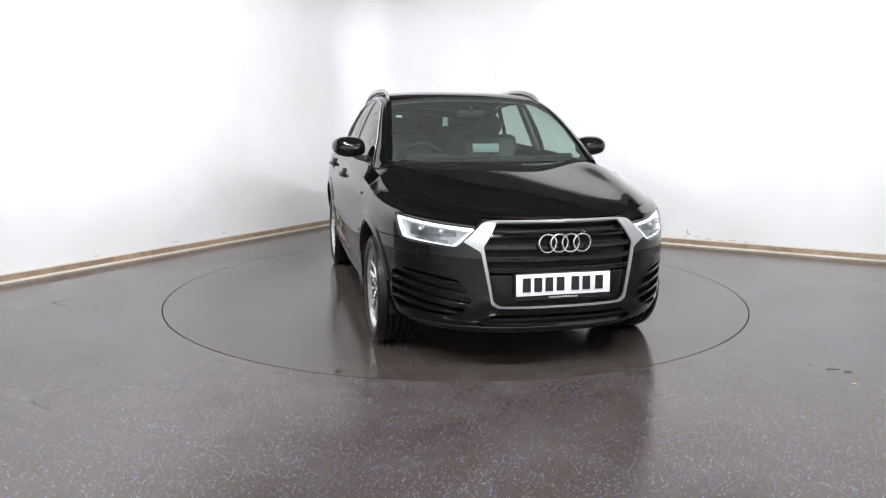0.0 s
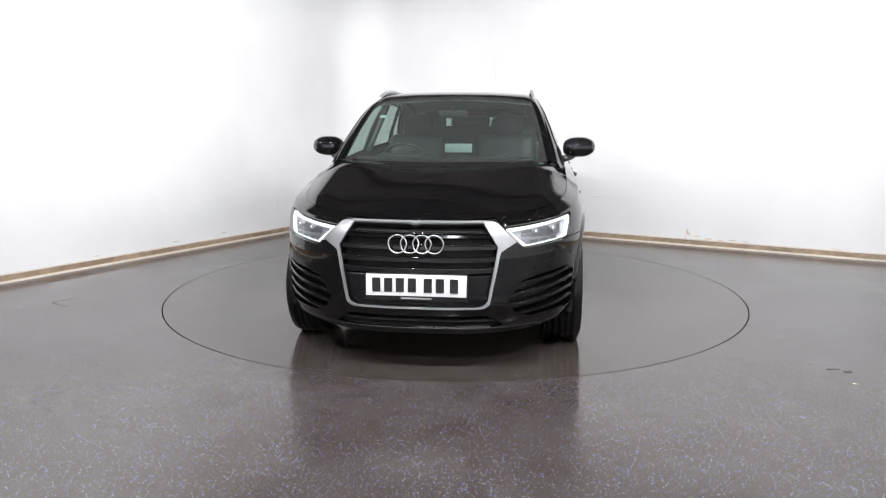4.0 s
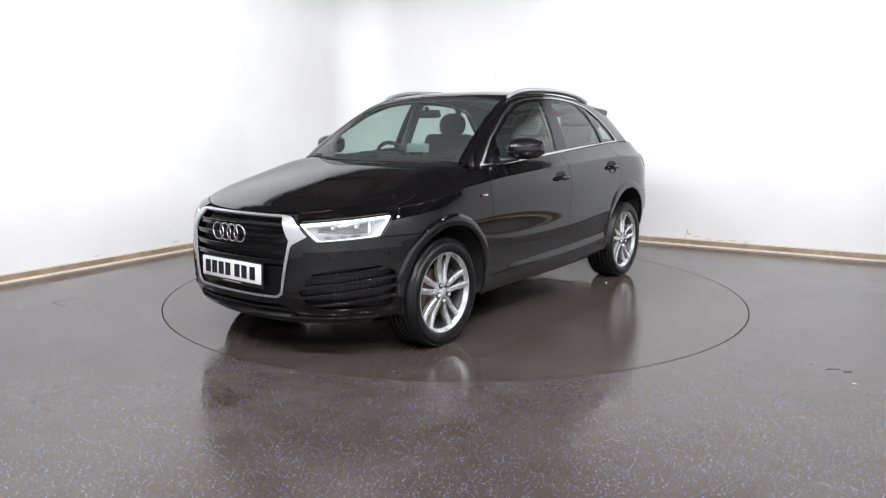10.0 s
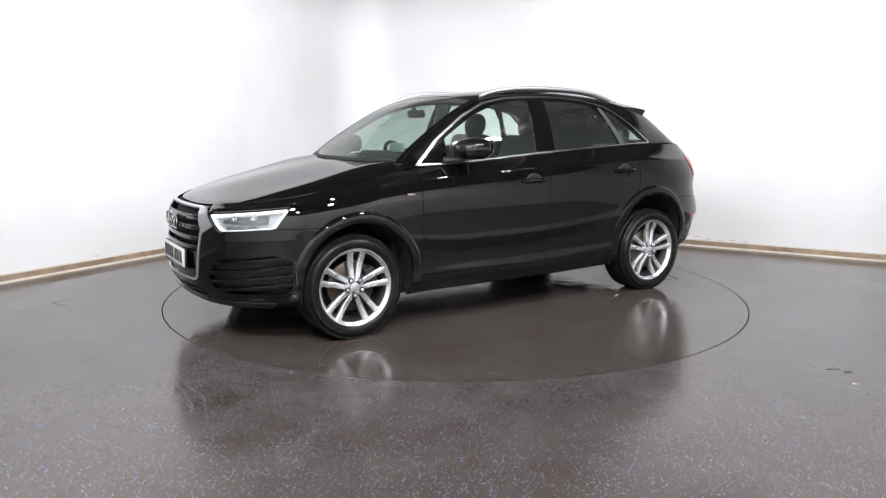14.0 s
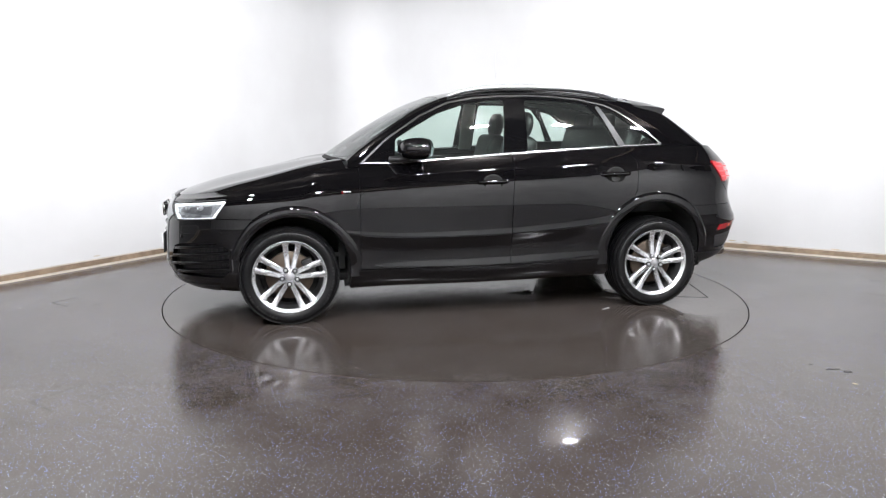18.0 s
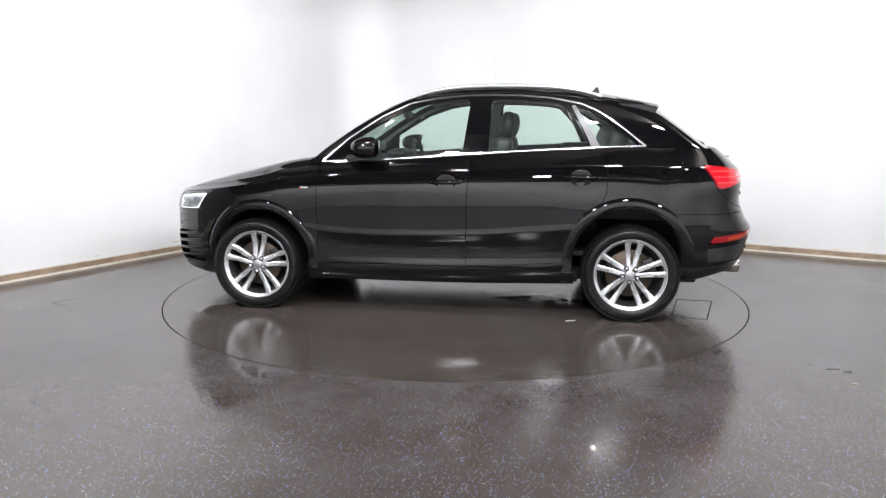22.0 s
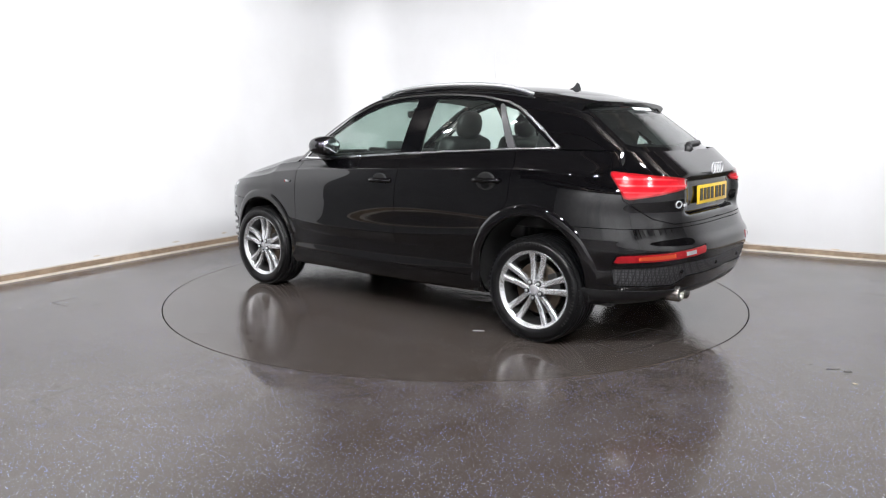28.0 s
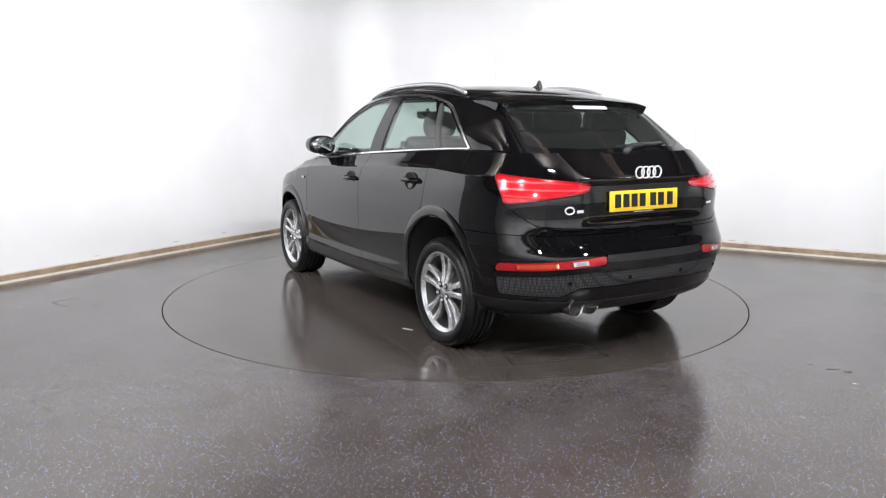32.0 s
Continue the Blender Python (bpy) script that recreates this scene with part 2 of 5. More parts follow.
# ---- the room ----
def wall_material():
    m, t, b = nodes("white_wall")
    co = t.nodes.new("ShaderNodeTexCoord")
    wide = t.nodes.new("ShaderNodeTexNoise")
    wide.inputs["Scale"].default_value, wide.inputs["Detail"].default_value = 0.9, 4
    fine = t.nodes.new("ShaderNodeTexNoise")
    fine.inputs["Scale"].default_value, fine.inputs["Detail"].default_value = 35, 4
    for n in (wide, fine):
        t.links.new(co.outputs["Object"], n.inputs["Vector"])
    ramp = t.nodes.new("ShaderNodeValToRGB")
    ramp.color_ramp.elements[0].position, ramp.color_ramp.elements[0].color = 0.3, (0.69, 0.69, 0.69, 1)
    ramp.color_ramp.elements[1].position, ramp.color_ramp.elements[1].color = 0.7, (0.77, 0.773, 0.778, 1)
    t.links.new(wide.outputs["Fac"], ramp.inputs[0])
    t.links.new(ramp.outputs[0], b.inputs["Base Color"])
    bump = t.nodes.new("ShaderNodeBump")
    bump.inputs["Strength"].default_value, bump.inputs["Distance"].default_value = 0.15, 0.002
    t.links.new(fine.outputs["Fac"], bump.inputs["Height"])
    t.links.new(bump.outputs[0], b.inputs["Normal"])
    b.inputs["Roughness"].default_value = 0.55
    return m


def floor_material(name, dry=1.0, pools=(), chips=1.0):
    """Damp, dark vinyl with pale and blue flakes and puddles; pools: (x, y, half length, half width, depth) of the wettest spots."""
    m, t, b = nodes(name)
    N, L = t.nodes, t.links

    def value(kind, a, c=None, clamp=False):
        n = N.new("ShaderNodeMath")
        n.operation, n.use_clamp = kind, clamp
        for i, v in enumerate((a, c)):
            if v is None:
                continue
            if isinstance(v, (int, float)):
                n.inputs[i].default_value = v
            else:
                L.new(v, n.inputs[i])
        return n.outputs[0]

    def noise(scale, detail, rough=0.5):
        n = N.new("ShaderNodeTexNoise")
        n.inputs["Scale"].default_value, n.inputs["Detail"].default_value, n.inputs["Roughness"].default_value = scale, detail, rough
        L.new(co.outputs["Object"], n.inputs["Vector"])
        return n.outputs["Fac"]

    def span(v, a, c, lo, hi):
        n = N.new("ShaderNodeMapRange")
        for key, x in (("From Min", a), ("From Max", c), ("To Min", lo), ("To Max", hi)):
            n.inputs[key].default_value = x
        L.new(v, n.inputs["Value"])
        return n.outputs[0]

    def flakes(scale, radius, share):
        """Small round chips, and a colour by chance for each."""
        cell = N.new("ShaderNodeTexVoronoi")
        cell.voronoi_dimensions = "2D"
        cell.inputs["Scale"].default_value = scale
        L.new(co.outputs["Object"], cell.inputs["Vector"])
        pick = N.new("ShaderNodeTexWhiteNoise")
        L.new(cell.outputs["Position"], pick.inputs["Vector"])
        sep = N.new("ShaderNodeSeparateColor")
        L.new(pick.outputs["Color"], sep.inputs[0])
        size = value("MULTIPLY", span(sep.outputs[2], 0, 1, 0.55, 1.0), radius)
        on = value("MULTIPLY", value("LESS_THAN", cell.outputs["Distance"], size), value("GREATER_THAN", pick.outputs["Value"], 1 - share))
        return on, sep.outputs[1]

    def layer(under, fac, hue, dark, pale, edge):
        ramp = N.new("ShaderNodeValToRGB")
        ramp.color_ramp.interpolation = "CONSTANT"
        ramp.color_ramp.elements[0].color = (*dark, 1)
        ramp.color_ramp.elements[1].position, ramp.color_ramp.elements[1].color = edge, (*pale, 1)
        L.new(hue, ramp.inputs[0])
        mix = N.new("ShaderNodeMixRGB")
        L.new(fac, mix.inputs[0])
        L.new(under, mix.inputs[1])
        L.new(ramp.outputs[0], mix.inputs[2])
        return mix.outputs[0]

    co = N.new("ShaderNodeTexCoord")
    grain = noise(170, 3)
    base = N.new("ShaderNodeValToRGB")
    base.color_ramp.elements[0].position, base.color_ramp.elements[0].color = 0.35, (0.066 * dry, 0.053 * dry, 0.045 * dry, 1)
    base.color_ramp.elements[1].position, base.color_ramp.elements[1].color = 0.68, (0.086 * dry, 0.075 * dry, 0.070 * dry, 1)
    L.new(noise(2.6, 8, 0.65), base.inputs[0])
    mottle = N.new("ShaderNodeVectorMath")
    mottle.operation = "SCALE"
    L.new(base.outputs[0], mottle.inputs[0])
    L.new(span(grain, 0.3, 0.7, 0.68, 1.32), mottle.inputs["Scale"])
    fine, hue1 = flakes(110, 0.22, 0.20 * chips)
    bold, hue2 = flakes(60, 0.130, 0.30 * chips)
    colour = layer(mottle.outputs[0], fine, hue1, (0.14, 0.17, 0.42), (0.25, 0.25, 0.31), 0.60)
    colour = layer(colour, bold, hue2, (0.34, 0.43, 0.94), (0.68, 0.70, 0.80), 0.60)
    L.new(colour, b.inputs["Base Color"])
    # water: a damp film everywhere, puddles with ragged edges in places
    ragged = noise(5.5, 9, 0.62)
    level = value("ADD", value("MULTIPLY", noise(0.75, 2), 0.55), value("MULTIPLY", ragged, 0.45))
    place = N.new("ShaderNodeSeparateXYZ")
    L.new(co.outputs["Object"], place.inputs[0])
    for x, y, rx, ry, deep in pools:
        u = value("DIVIDE", value("SUBTRACT", place.outputs[0], x), rx)
        v = value("DIVIDE", value("SUBTRACT", place.outputs[1], y), ry)
        far = value("ADD", value("MULTIPLY", u, u), value("MULTIPLY", v, v))
        level = value("ADD", level, value("MULTIPLY", value("SUBTRACT", 1.0, far, True), deep))
    pool = span(level, 0.565, 0.60, 0.0, 1.0)
    damp = span(noise(1.3, 4), 0.25, 0.75, 0.10 * dry, 0.21 * dry)
    rough = N.new("ShaderNodeMix")
    L.new(pool, rough.inputs["Factor"])
    L.new(damp, rough.inputs["A"])
    rough.inputs["B"].default_value = 0.035
    L.new(rough.outputs["Result"], b.inputs["Roughness"])
    # relief: grain of the vinyl, drowned in the puddles
    bump = N.new("ShaderNodeBump")
    bump.inputs["Distance"].default_value = 0.002
    L.new(span(pool, 0, 1, 0.15, 0.01), bump.inputs["Strength"])
    L.new(grain, bump.inputs["Height"])
    slow = N.new("ShaderNodeBump")
    slow.inputs["Strength"].default_value, slow.inputs["Distance"].default_value = 0.08, 0.01
    L.new(noise(6, 5), slow.inputs["Height"])
    L.new(slow.outputs[0], bump.inputs["Normal"])
    L.new(bump.outputs[0], b.inputs["Normal"])
    b.inputs["Specular IOR Level"].default_value = 0.42
    return m


WALL = wall_material()
FLOOR = floor_material("wet_vinyl", 1.0, ((-1.11, -2.33, 0.34, 0.42, 0.22), (0.70, -2.45, 0.20, 0.30, 0.15), (-0.54, -2.72, 0.10, 0.16, 0.15), (2.10, -1.95, 0.20, 0.12, 0.15)))
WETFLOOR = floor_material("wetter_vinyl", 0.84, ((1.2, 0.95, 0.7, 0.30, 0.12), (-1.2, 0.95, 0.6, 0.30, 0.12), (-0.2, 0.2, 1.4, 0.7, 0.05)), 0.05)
DARKWALL = mat("pale_wall", (0.80, 0.80, 0.805), 0.8, grain=0.2, scale=3)
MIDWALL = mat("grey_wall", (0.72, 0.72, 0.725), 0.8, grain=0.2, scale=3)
# low albedo stands in for a wall that gets no light
SHADEWALL = mat("shade_toned_wall", (0.16, 0.16, 0.163), 0.8, grain=0.2, scale=3)
CEILING = mat("dark_ceiling", (0.105, 0.094, 0.086), 0.9, grain=0.35, scale=3)
BEAM = mat("brown_timber", (0.085, 0.062, 0.045), 0.7, grain=0.35, scale=9, bump=0.2)
WOOD = mat("dirty_skirting", (0.30, 0.22, 0.15), 0.6, grain=0.5, scale=18, bump=0.2)
PALE = mat("skirting_lip", (0.62, 0.56, 0.48), 0.5, grain=0.25, scale=25)
GROOVE = mat("dark_groove", (0.006, 0.006, 0.006), 0.7)
STAIN = mat("stain", (0.64, 0.55, 0.43), 0.7, grain=0.3, scale=20)
SCUFF = mat("scuff", (0.42, 0.42, 0.43), 0.7, grain=0.2, scale=20)
HOUSING = mat("lamp_housing", (0.6, 0.6, 0.6), 0.4)
LAMPGLOW = mat("lamp_diffuser", (0.9, 0.9, 0.9), 0.4, emit=(0.985, 0.99, 1.02), power=LAMP)


def structure(ob, label, category):
    return tagged(ob, label, category, kind="structure")


def spot_on(along_left, along_right, z=0.0):
    return CORNER + LEFT * along_left + RIGHT * along_right + Vector((0, 0, z))


def wall(name, a, b, out, material, label, low=0.0):
    """A wall from a to b, 0.15 m thick behind its face."""
    a, b, out = Vector(a), Vector(b), Vector(out) * 0.15
    up = Vector((0, 0, HIGH))
    a = a + Vector((0, 0, low))
    b = b + Vector((0, 0, low))
    vs = [a, b, b + up, a + up, a + out, b + out, b + out + up, a + out + up]
    fs = [(0, 1, 2, 3), (5, 4, 7, 6), (4, 0, 3, 7), (1, 5, 6, 2), (3, 2, 6, 7), (4, 5, 1, 0)]
    return structure(raw(name, vs, fs, material, smooth=False), label, "wall")


def strip(name, a, b, inward, rows, material, label):
    """A moulding along a wall: rows of (distance from the wall, height)."""
    vs = []
    for p in (a, b):
        vs += [Vector(p) + Vector(inward) * d + Vector((0, 0, h)) for d, h in rows]
    n = len(rows)
    fs = [(i, i + 1, n + i + 1, n + i) for i in range(n - 1)] + [tuple(range(n)), tuple(range(2 * n - 1, n - 1, -1))]
    return structure(raw(name, vs, fs, material, smooth=False), label, "skirting")


def build_room():
    c = spot_on(0, 0)
    l_end, r_end = spot_on(LONG_L, 0), spot_on(0, LONG_R)
    far = spot_on(LONG_L, LONG_R)
    wall("wall_left", spot_on(COVE, 0), spot_on(5.7, 0), -RIGHT, WALL, "white painted plasterboard studio wall with faint joints")
    wall("wall_right", spot_on(0, COVE), r_end, -LEFT, WALL, "white painted studio wall with scuffs near its skirting")
    # out of view; its dark colour puts shade into the doors' reflections
    wall("wall_far_left", spot_on(5.7, 0), l_end, -RIGHT, SHADEWALL, "unseen stretch of wall beyond the white one, coloured dark as if unlit")
    wall("wall_back", spot_on(LONG_L, 4.6), far, LEFT, DARKWALL, "pale grey wall at the back of the studio")
    # out of view; a little darker than wall_back, toned for what the doors reflect
    wall("wall_back_grey", l_end, spot_on(LONG_L, 4.6), LEFT, MIDWALL, "unseen grey stretch of the back wall, toned for reflections")
    wall("wall_side", r_end, far, RIGHT, DARKWALL, "pale grey side wall of the studio")
    # rounded corner between the two white walls
    turns = [radians(90 * k / 24) for k in range(25)]
    bend = lambda r, z: [spot_on(COVE - r * math.sin(a), COVE - r * math.cos(a), z) for a in turns]
    rings = [bend(COVE, 0.0), bend(COVE, HIGH), bend(COVE + 0.15, HIGH), bend(COVE + 0.15, 0.0)]
    vs = [p for ring_ in rings for p in ring_]
    fs = [(k * 25 + i, k * 25 + i + 1, (k + 1) % 4 * 25 + i + 1, (k + 1) % 4 * 25 + i) for k in range(4) for i in range(24)]
    cove = raw("wall_corner", vs, fs, WALL, smooth=True)
    cove.data.set_sharp_from_angle(angle=radians(40))
    structure(cove, "white painted rounded corner between two studio walls", "wall")
    # floor with a round hole for the turntable
    seg = 192
    inner = [Vector((RADIUS * math.cos(2 * math.pi * i / seg), RADIUS * math.sin(2 * math.pi * i / seg), 0)) for i in range(seg)]
    outer = [p * (13.0 / RADIUS) for p in inner]
    vs = inner + outer + [p + Vector((0, 0, -0.1)) for p in inner]
    fs = [(i, seg + i, seg + (i + 1) % seg, (i + 1) % seg) for i in range(seg)]
    fs += [(i, (i + 1) % seg, 2 * seg + (i + 1) % seg, 2 * seg + i) for i in range(seg)]
    structure(raw("floor", vs, fs, FLOOR, smooth=False), "wet dark brown vinyl floor with pale and blue flakes", "floor")
    pit = lathe([(0.02, -0.09), (RADIUS + 0.02, -0.09)], seg=64)
    structure(part("turntable_pit", pit, GROOVE, None, smooth=False), "dark pit under the turntable's edge", "pit")
    # ceiling
    up = Vector((0, 0, HIGH))
    vs = [c + up, l_end + up, far + up, r_end + up] + [p + up * 1.03 for p in (c, l_end, far, r_end)]
    fs = [(0, 3, 2, 1), (4, 5, 6, 7), (0, 1, 5, 4), (1, 2, 6, 5), (2, 3, 7, 6), (3, 0, 4, 7)]
    structure(raw("ceiling", vs, fs, CEILING, smooth=False), "dark unfinished studio ceiling above the lamps", "ceiling")
    # skirting: dirty board, dark recess and a pale lip on the floor
    for a, b, inw, tag in ((spot_on(COVE, 0), l_end, RIGHT, "skirting_board"), (spot_on(0, COVE), r_end, LEFT, "skirting_board")):
        board = [(0.003, 0.0), (0.012, 0.0), (0.014, 0.052), (0.010, 0.060), (0.003, 0.063)]
        strip(tag, a, b, inw, board, WOOD, "dirty brown timber skirting board along the wall")
        lip = [(0.012, 0.0), (0.028, 0.0), (0.026, 0.016), (0.014, 0.018)]
        strip("floor_trim", a, b, inw, lip, PALE, "pale worn trim strip at the floor's edge")
        top = [(0.003, 0.065), (0.016, 0.065), (0.015, 0.073), (0.003, 0.075)]
        strip("skirting_cap", a, b, inw, top, PALE, "pale worn cap on the skirting board")
    for name, rows, material, label in (("skirting_board", board, WOOD, "dirty brown timber skirting board round the corner"), ("floor_trim", lip, PALE, "pale worn trim strip at the floor's edge"),
                                        ("skirting_cap", top, PALE, "pale worn cap on the skirting board")):
        vs = [p for d, h in rows for p in bend(COVE - d, h)]
        fs = [(k * 25 + i, k * 25 + i + 1, (k + 1) * 25 + i + 1, (k + 1) * 25 + i) for k in range(len(rows) - 1) for i in range(24)]
        structure(raw(name, vs, fs, material, smooth=False), label, "skirting")


def ceiling_lamps():
    """Oblong floodlights under the dark ceiling, and the timber joists between them."""
    root = new("ceiling_lamp")
    tagged(root, "oblong white ceiling floodlight with a bright diffuser", "lamp", group="ceiling lamps")
    wide = Matrix.Diagonal((1.75, 1.05, 1.0, 1))
    body = lathe([(0.0, 0.07), (0.05, 0.07), (0.080, 0.05), (0.086, 0.0), (0.086, -0.018), (0.072, -0.018), (0.070, 0.0)], wide, seg=28)
    part("housing", body, HOUSING, root)
    face = lathe([(0.0, -0.012), (0.035, -0.010), (0.060, -0.006), (0.070, 0.002)], wide, seg=24)
    part("diffuser", face, LAMPGLOW, root, "bright diffuser")
    first = True
    for (x, y), target in LAMPS:
        at = Vector((x, y, HIGH - 0.16))
        m = look(at, Vector(target))
        if first:
            root.matrix_basis = m
            first = False
        else:
            copy_thing(root, m)
        foot = part("lamp_bracket", tube([at + Vector((0, -0.02, 0.05)), at + Vector((0, -0.04, 0.16))], 0.012, 8), HOUSING, None)
        structure(foot, "short white bracket that holds a floodlight", "bracket")
    for k in range(9):
        a, b = spot_on(1.3 + 1.1 * k, 0.05), spot_on(1.3 + 1.1 * k, LONG_R - 0.05)
        mid, turn = (a + b) / 2, math.degrees(math.atan2((b - a).y, (b - a).x))
        beam = part("ceiling_joist", box((b - a).length, 0.07, 0.15, pose(mid.x, mid.y, HIGH - 0.079, 0, 0, turn), 0.006), BEAM, None, smooth=False)
        structure(beam, "brown timber joist under the dark ceiling", "joist")


# place under the ceiling, and the point of the walls or floor at which each one is aimed
LAMPS = [((-2.7, -1.3), (-1.9, 3.3, 1.8)), ((-1.25, -1.55), (-1.7, 3.6, 2.0)), ((1.1, -2.05), (-1.8, 3.3, 2.1)), ((2.1, -1.8), (0.5, 3.3, 2.0)), ((3.1, -1.4), (2.6, 2.2, 1.8)),
         ((-2.5, -3.5), (-3.0, -0.8, 0.0)), ((-0.8, -3.7), (-0.8, -1.3, 0.0)), ((1.0, -3.8), (1.0, -1.4, 0.0)), ((2.9, -3.5), (3.4, -0.8, 0.0)),
         ((-2.0, -6.0), (-2.5, -7.8, 1.0)), ((0.0, -5.6), (0.0, -3.0, 0.0)), ((0.6, -6.8), (0.2, -9.4, 1.0)), ((2.8, -6.2), (3.9, -8.0, 0.9)),
         # four unseen extra lamps, added to brighten the walls that the doors reflect
         ((4.2, -4.3), (5.5, -4.9, 0.9)), ((-0.9, -6.5), (-1.3, -8.9, 1.2)), ((1.8, -6.9), (1.6, -9.9, 1.2)), ((-3.5, -5.6), (-4.9, -6.7, 1.0))]
build_room()
ceiling_lamps()


# ---- turntable ----
def build_turntable():
    root = new("turntable")
    tagged(root, "round steel-edged turntable covered with wet dark vinyl", "turntable")
    edge = RADIUS - 0.008
    ringv = [(edge * math.cos(2 * math.pi * i / 192), edge * math.sin(2 * math.pi * i / 192)) for i in range(192)]
    vs = [(x, y, 0.0) for x, y in ringv] + [(x, y, -0.06) for x, y in ringv]
    fs = [tuple(range(192))] + [(i, 192 + i, 192 + (i + 1) % 192, (i + 1) % 192) for i in range(192)]
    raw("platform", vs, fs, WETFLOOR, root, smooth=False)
    # access hatch let into the turntable, shown by its joint
    corners = [(-1.609, 0.676), (-1.831, 0.748), (-1.980, 0.188), (-1.727, 0.172)]
    for a, b in zip(corners, corners[1:] + corners[:1]):
        bm = tube([(*a, 0.0005), (*b, 0.0005)], 0.004, seg=6, flat=0.3)
        part("hatch_joint", bm, GROOVE, root, "dark joint of an access hatch")
    part("tape_mark", box(0.075, 0.012, 0.002, pose(-0.911, 0.915, 0.002, 0, 0, 28)), SCUFF, root, "short pale tape mark")
    return root


turntable = build_turntable()


# ---- the car: x forward, y to its left, z up, between its axles on the ground ----
car = new("car")
tagged(car, "glossy black five-door SUV with silver alloy wheels on the turntable", "car")

# levels of the lower body: heights at nose, 1.2, 0.75, 0, -1.3, tail; half widths at 1.2, 0, -1.3; nose and tail; tail's roundness
LEVELS = np.array([
    (0.200, 0.188, 0.205, 0.207, 0.235, 0.270, 0.780, 0.800, 0.800, 2.060, -1.965, 2.90),
    (0.250, 0.228, 0.238, 0.242, 0.285, 0.330, 0.860, 0.865, 0.860, 2.125, -2.089, 3.00),
    (0.330, 0.305, 0.330, 0.330, 0.380, 0.420, 0.885, 0.885, 0.885, 2.155, -2.142, 3.20),
    (0.420, 0.410, 0.400, 0.400, 0.460, 0.520, 0.890, 0.877, 0.888, 2.165, -2.167, 3.30),
    (0.530, 0.530, 0.490, 0.490, 0.550, 0.610, 0.895, 0.884, 0.900, 2.165, -2.164, 3.50),
    (0.620, 0.630, 0.565, 0.550, 0.650, 0.665, 0.900, 0.907, 0.905, 2.160, -2.125, 3.60),
    (0.700, 0.750, 0.750, 0.750, 0.800, 0.780, 0.897, 0.906, 0.900, 2.150, -2.078, 3.60),
    (0.755, 0.830, 0.860, 0.890, 0.930, 0.900, 0.890, 0.899, 0.885, 2.130, -2.081, 3.70),
    (0.790, 0.912, 0.955, 0.993, 1.038, 1.000, 0.866, 0.872, 0.862, 2.105, -2.065, 3.45),
    (0.812, 0.970, 1.022, 1.075, 1.150, 1.142, 0.795, 0.804, 0.737, 2.070, -1.890, 5.00)])
XA, XB = 1.15, -1.20


def body_grid(per=12, arc=56, side=110):
    k = np.linspace(0, len(LEVELS) - 1, per * (len(LEVELS) - 1) + 1)
    # sharp creases at the sill tuck and at the shoulder
    rows = np.zeros((len(k), LEVELS.shape[1]))
    for a, b in ((0, 5), (5, 8), (8, 9)):
        on = (k >= a) & (k <= b)
        for c in range(LEVELS.shape[1]):
            rows[on, c] = spline(np.arange(a, b + 1), LEVELS[a:b + 1, c], k[on])
    hollow = 0.006 * np.sin(math.pi * np.clip(k - 8, 0, 1))
    rows[:, 6:9] -= hollow[:, None]
    # dished lower door above the crease
    dish = np.clip(k - 5, 0, 1)
    rows[:, 7] -= 0.009 * (1 - np.exp(-dish / 0.13)) * (1 - dish)
    lines = []
    for zf, z1, z2, z3, z4, zr, w1, w2, w3, xf, xr, nr in rows:
        phi = np.linspace(0, math.pi / 2, arc)
        nf = 2.5
        c, s = np.cos(phi), np.sin(phi)
        c[-1], s[0] = 0, 0
        x = XA + (xf - XA) * c ** (2 / nf)
        y = w1 * s ** (2 / nf)
        w = (x - XA) / (xf - XA)
        z = z1 + (zf - z1) * w ** 0.75
        front = np.stack([x, y, z], 1)
        xs = np.linspace(XA, XB, side + 2)[1:-1]
        keys = [-1.3, 0.0, 0.75, 1.2]
        ys = spline([-1.3, 0.0, 1.2], [w3, w2, w1], xs)
        zs = spline(keys, [z4, z3, z2, z1], xs)
        flank = np.stack([xs, ys, zs], 1)
        yb = float(spline([-1.3, 0.0, 1.2], [w3, w2, w1], np.array([XB]))[0])
        zb = float(spline(keys, [z4, z3, z2, z1], np.array([XB]))[0])
        c, s = c[::-1], s[::-1]
        x = XB + (xr - XB) * c ** (2 / nr)
        y = yb * s ** (2 / nr)
        w = (x - XB) / (xr - XB)
        z = zb + (zr - zb) * w
        lines.append(np.concatenate([front, flank, np.stack([x, y, z], 1)]))
    grid = np.stack(lines, 1)
    # recess in the tailgate for the number plate
    soft = lambda v, lo, hi, e: np.clip((v - lo) / e, 0, 1) * np.clip((hi - v) / e, 0, 1)
    dent = soft(np.abs(grid[..., 1]), -1.0, 0.47, 0.10) * soft(grid[..., 2], 0.770, 1.005, 0.03) * (grid[..., 0] < -1.8)
    grid[..., 0] += 0.046 * dent
    mid = grid[:, per * 5]
    run = np.concatenate([[0], np.cumsum(np.linalg.norm(np.diff(mid[:, :2], axis=0), axis=1))])
    return grid, np.repeat(run[:, None], grid.shape[1], 1)


GRID, RUN = body_grid()
TUB = Sheet(GRID, RUN)


def s_front(y, z):
    """Coordinate along the body of the point at y, z on the nose."""
    v = TUB.V[(TUB.V[:, 0] > 1.0)]
    return float(v[np.argmin((v[:, 1] - y) ** 2 + (v[:, 2] - z) ** 2), 6])


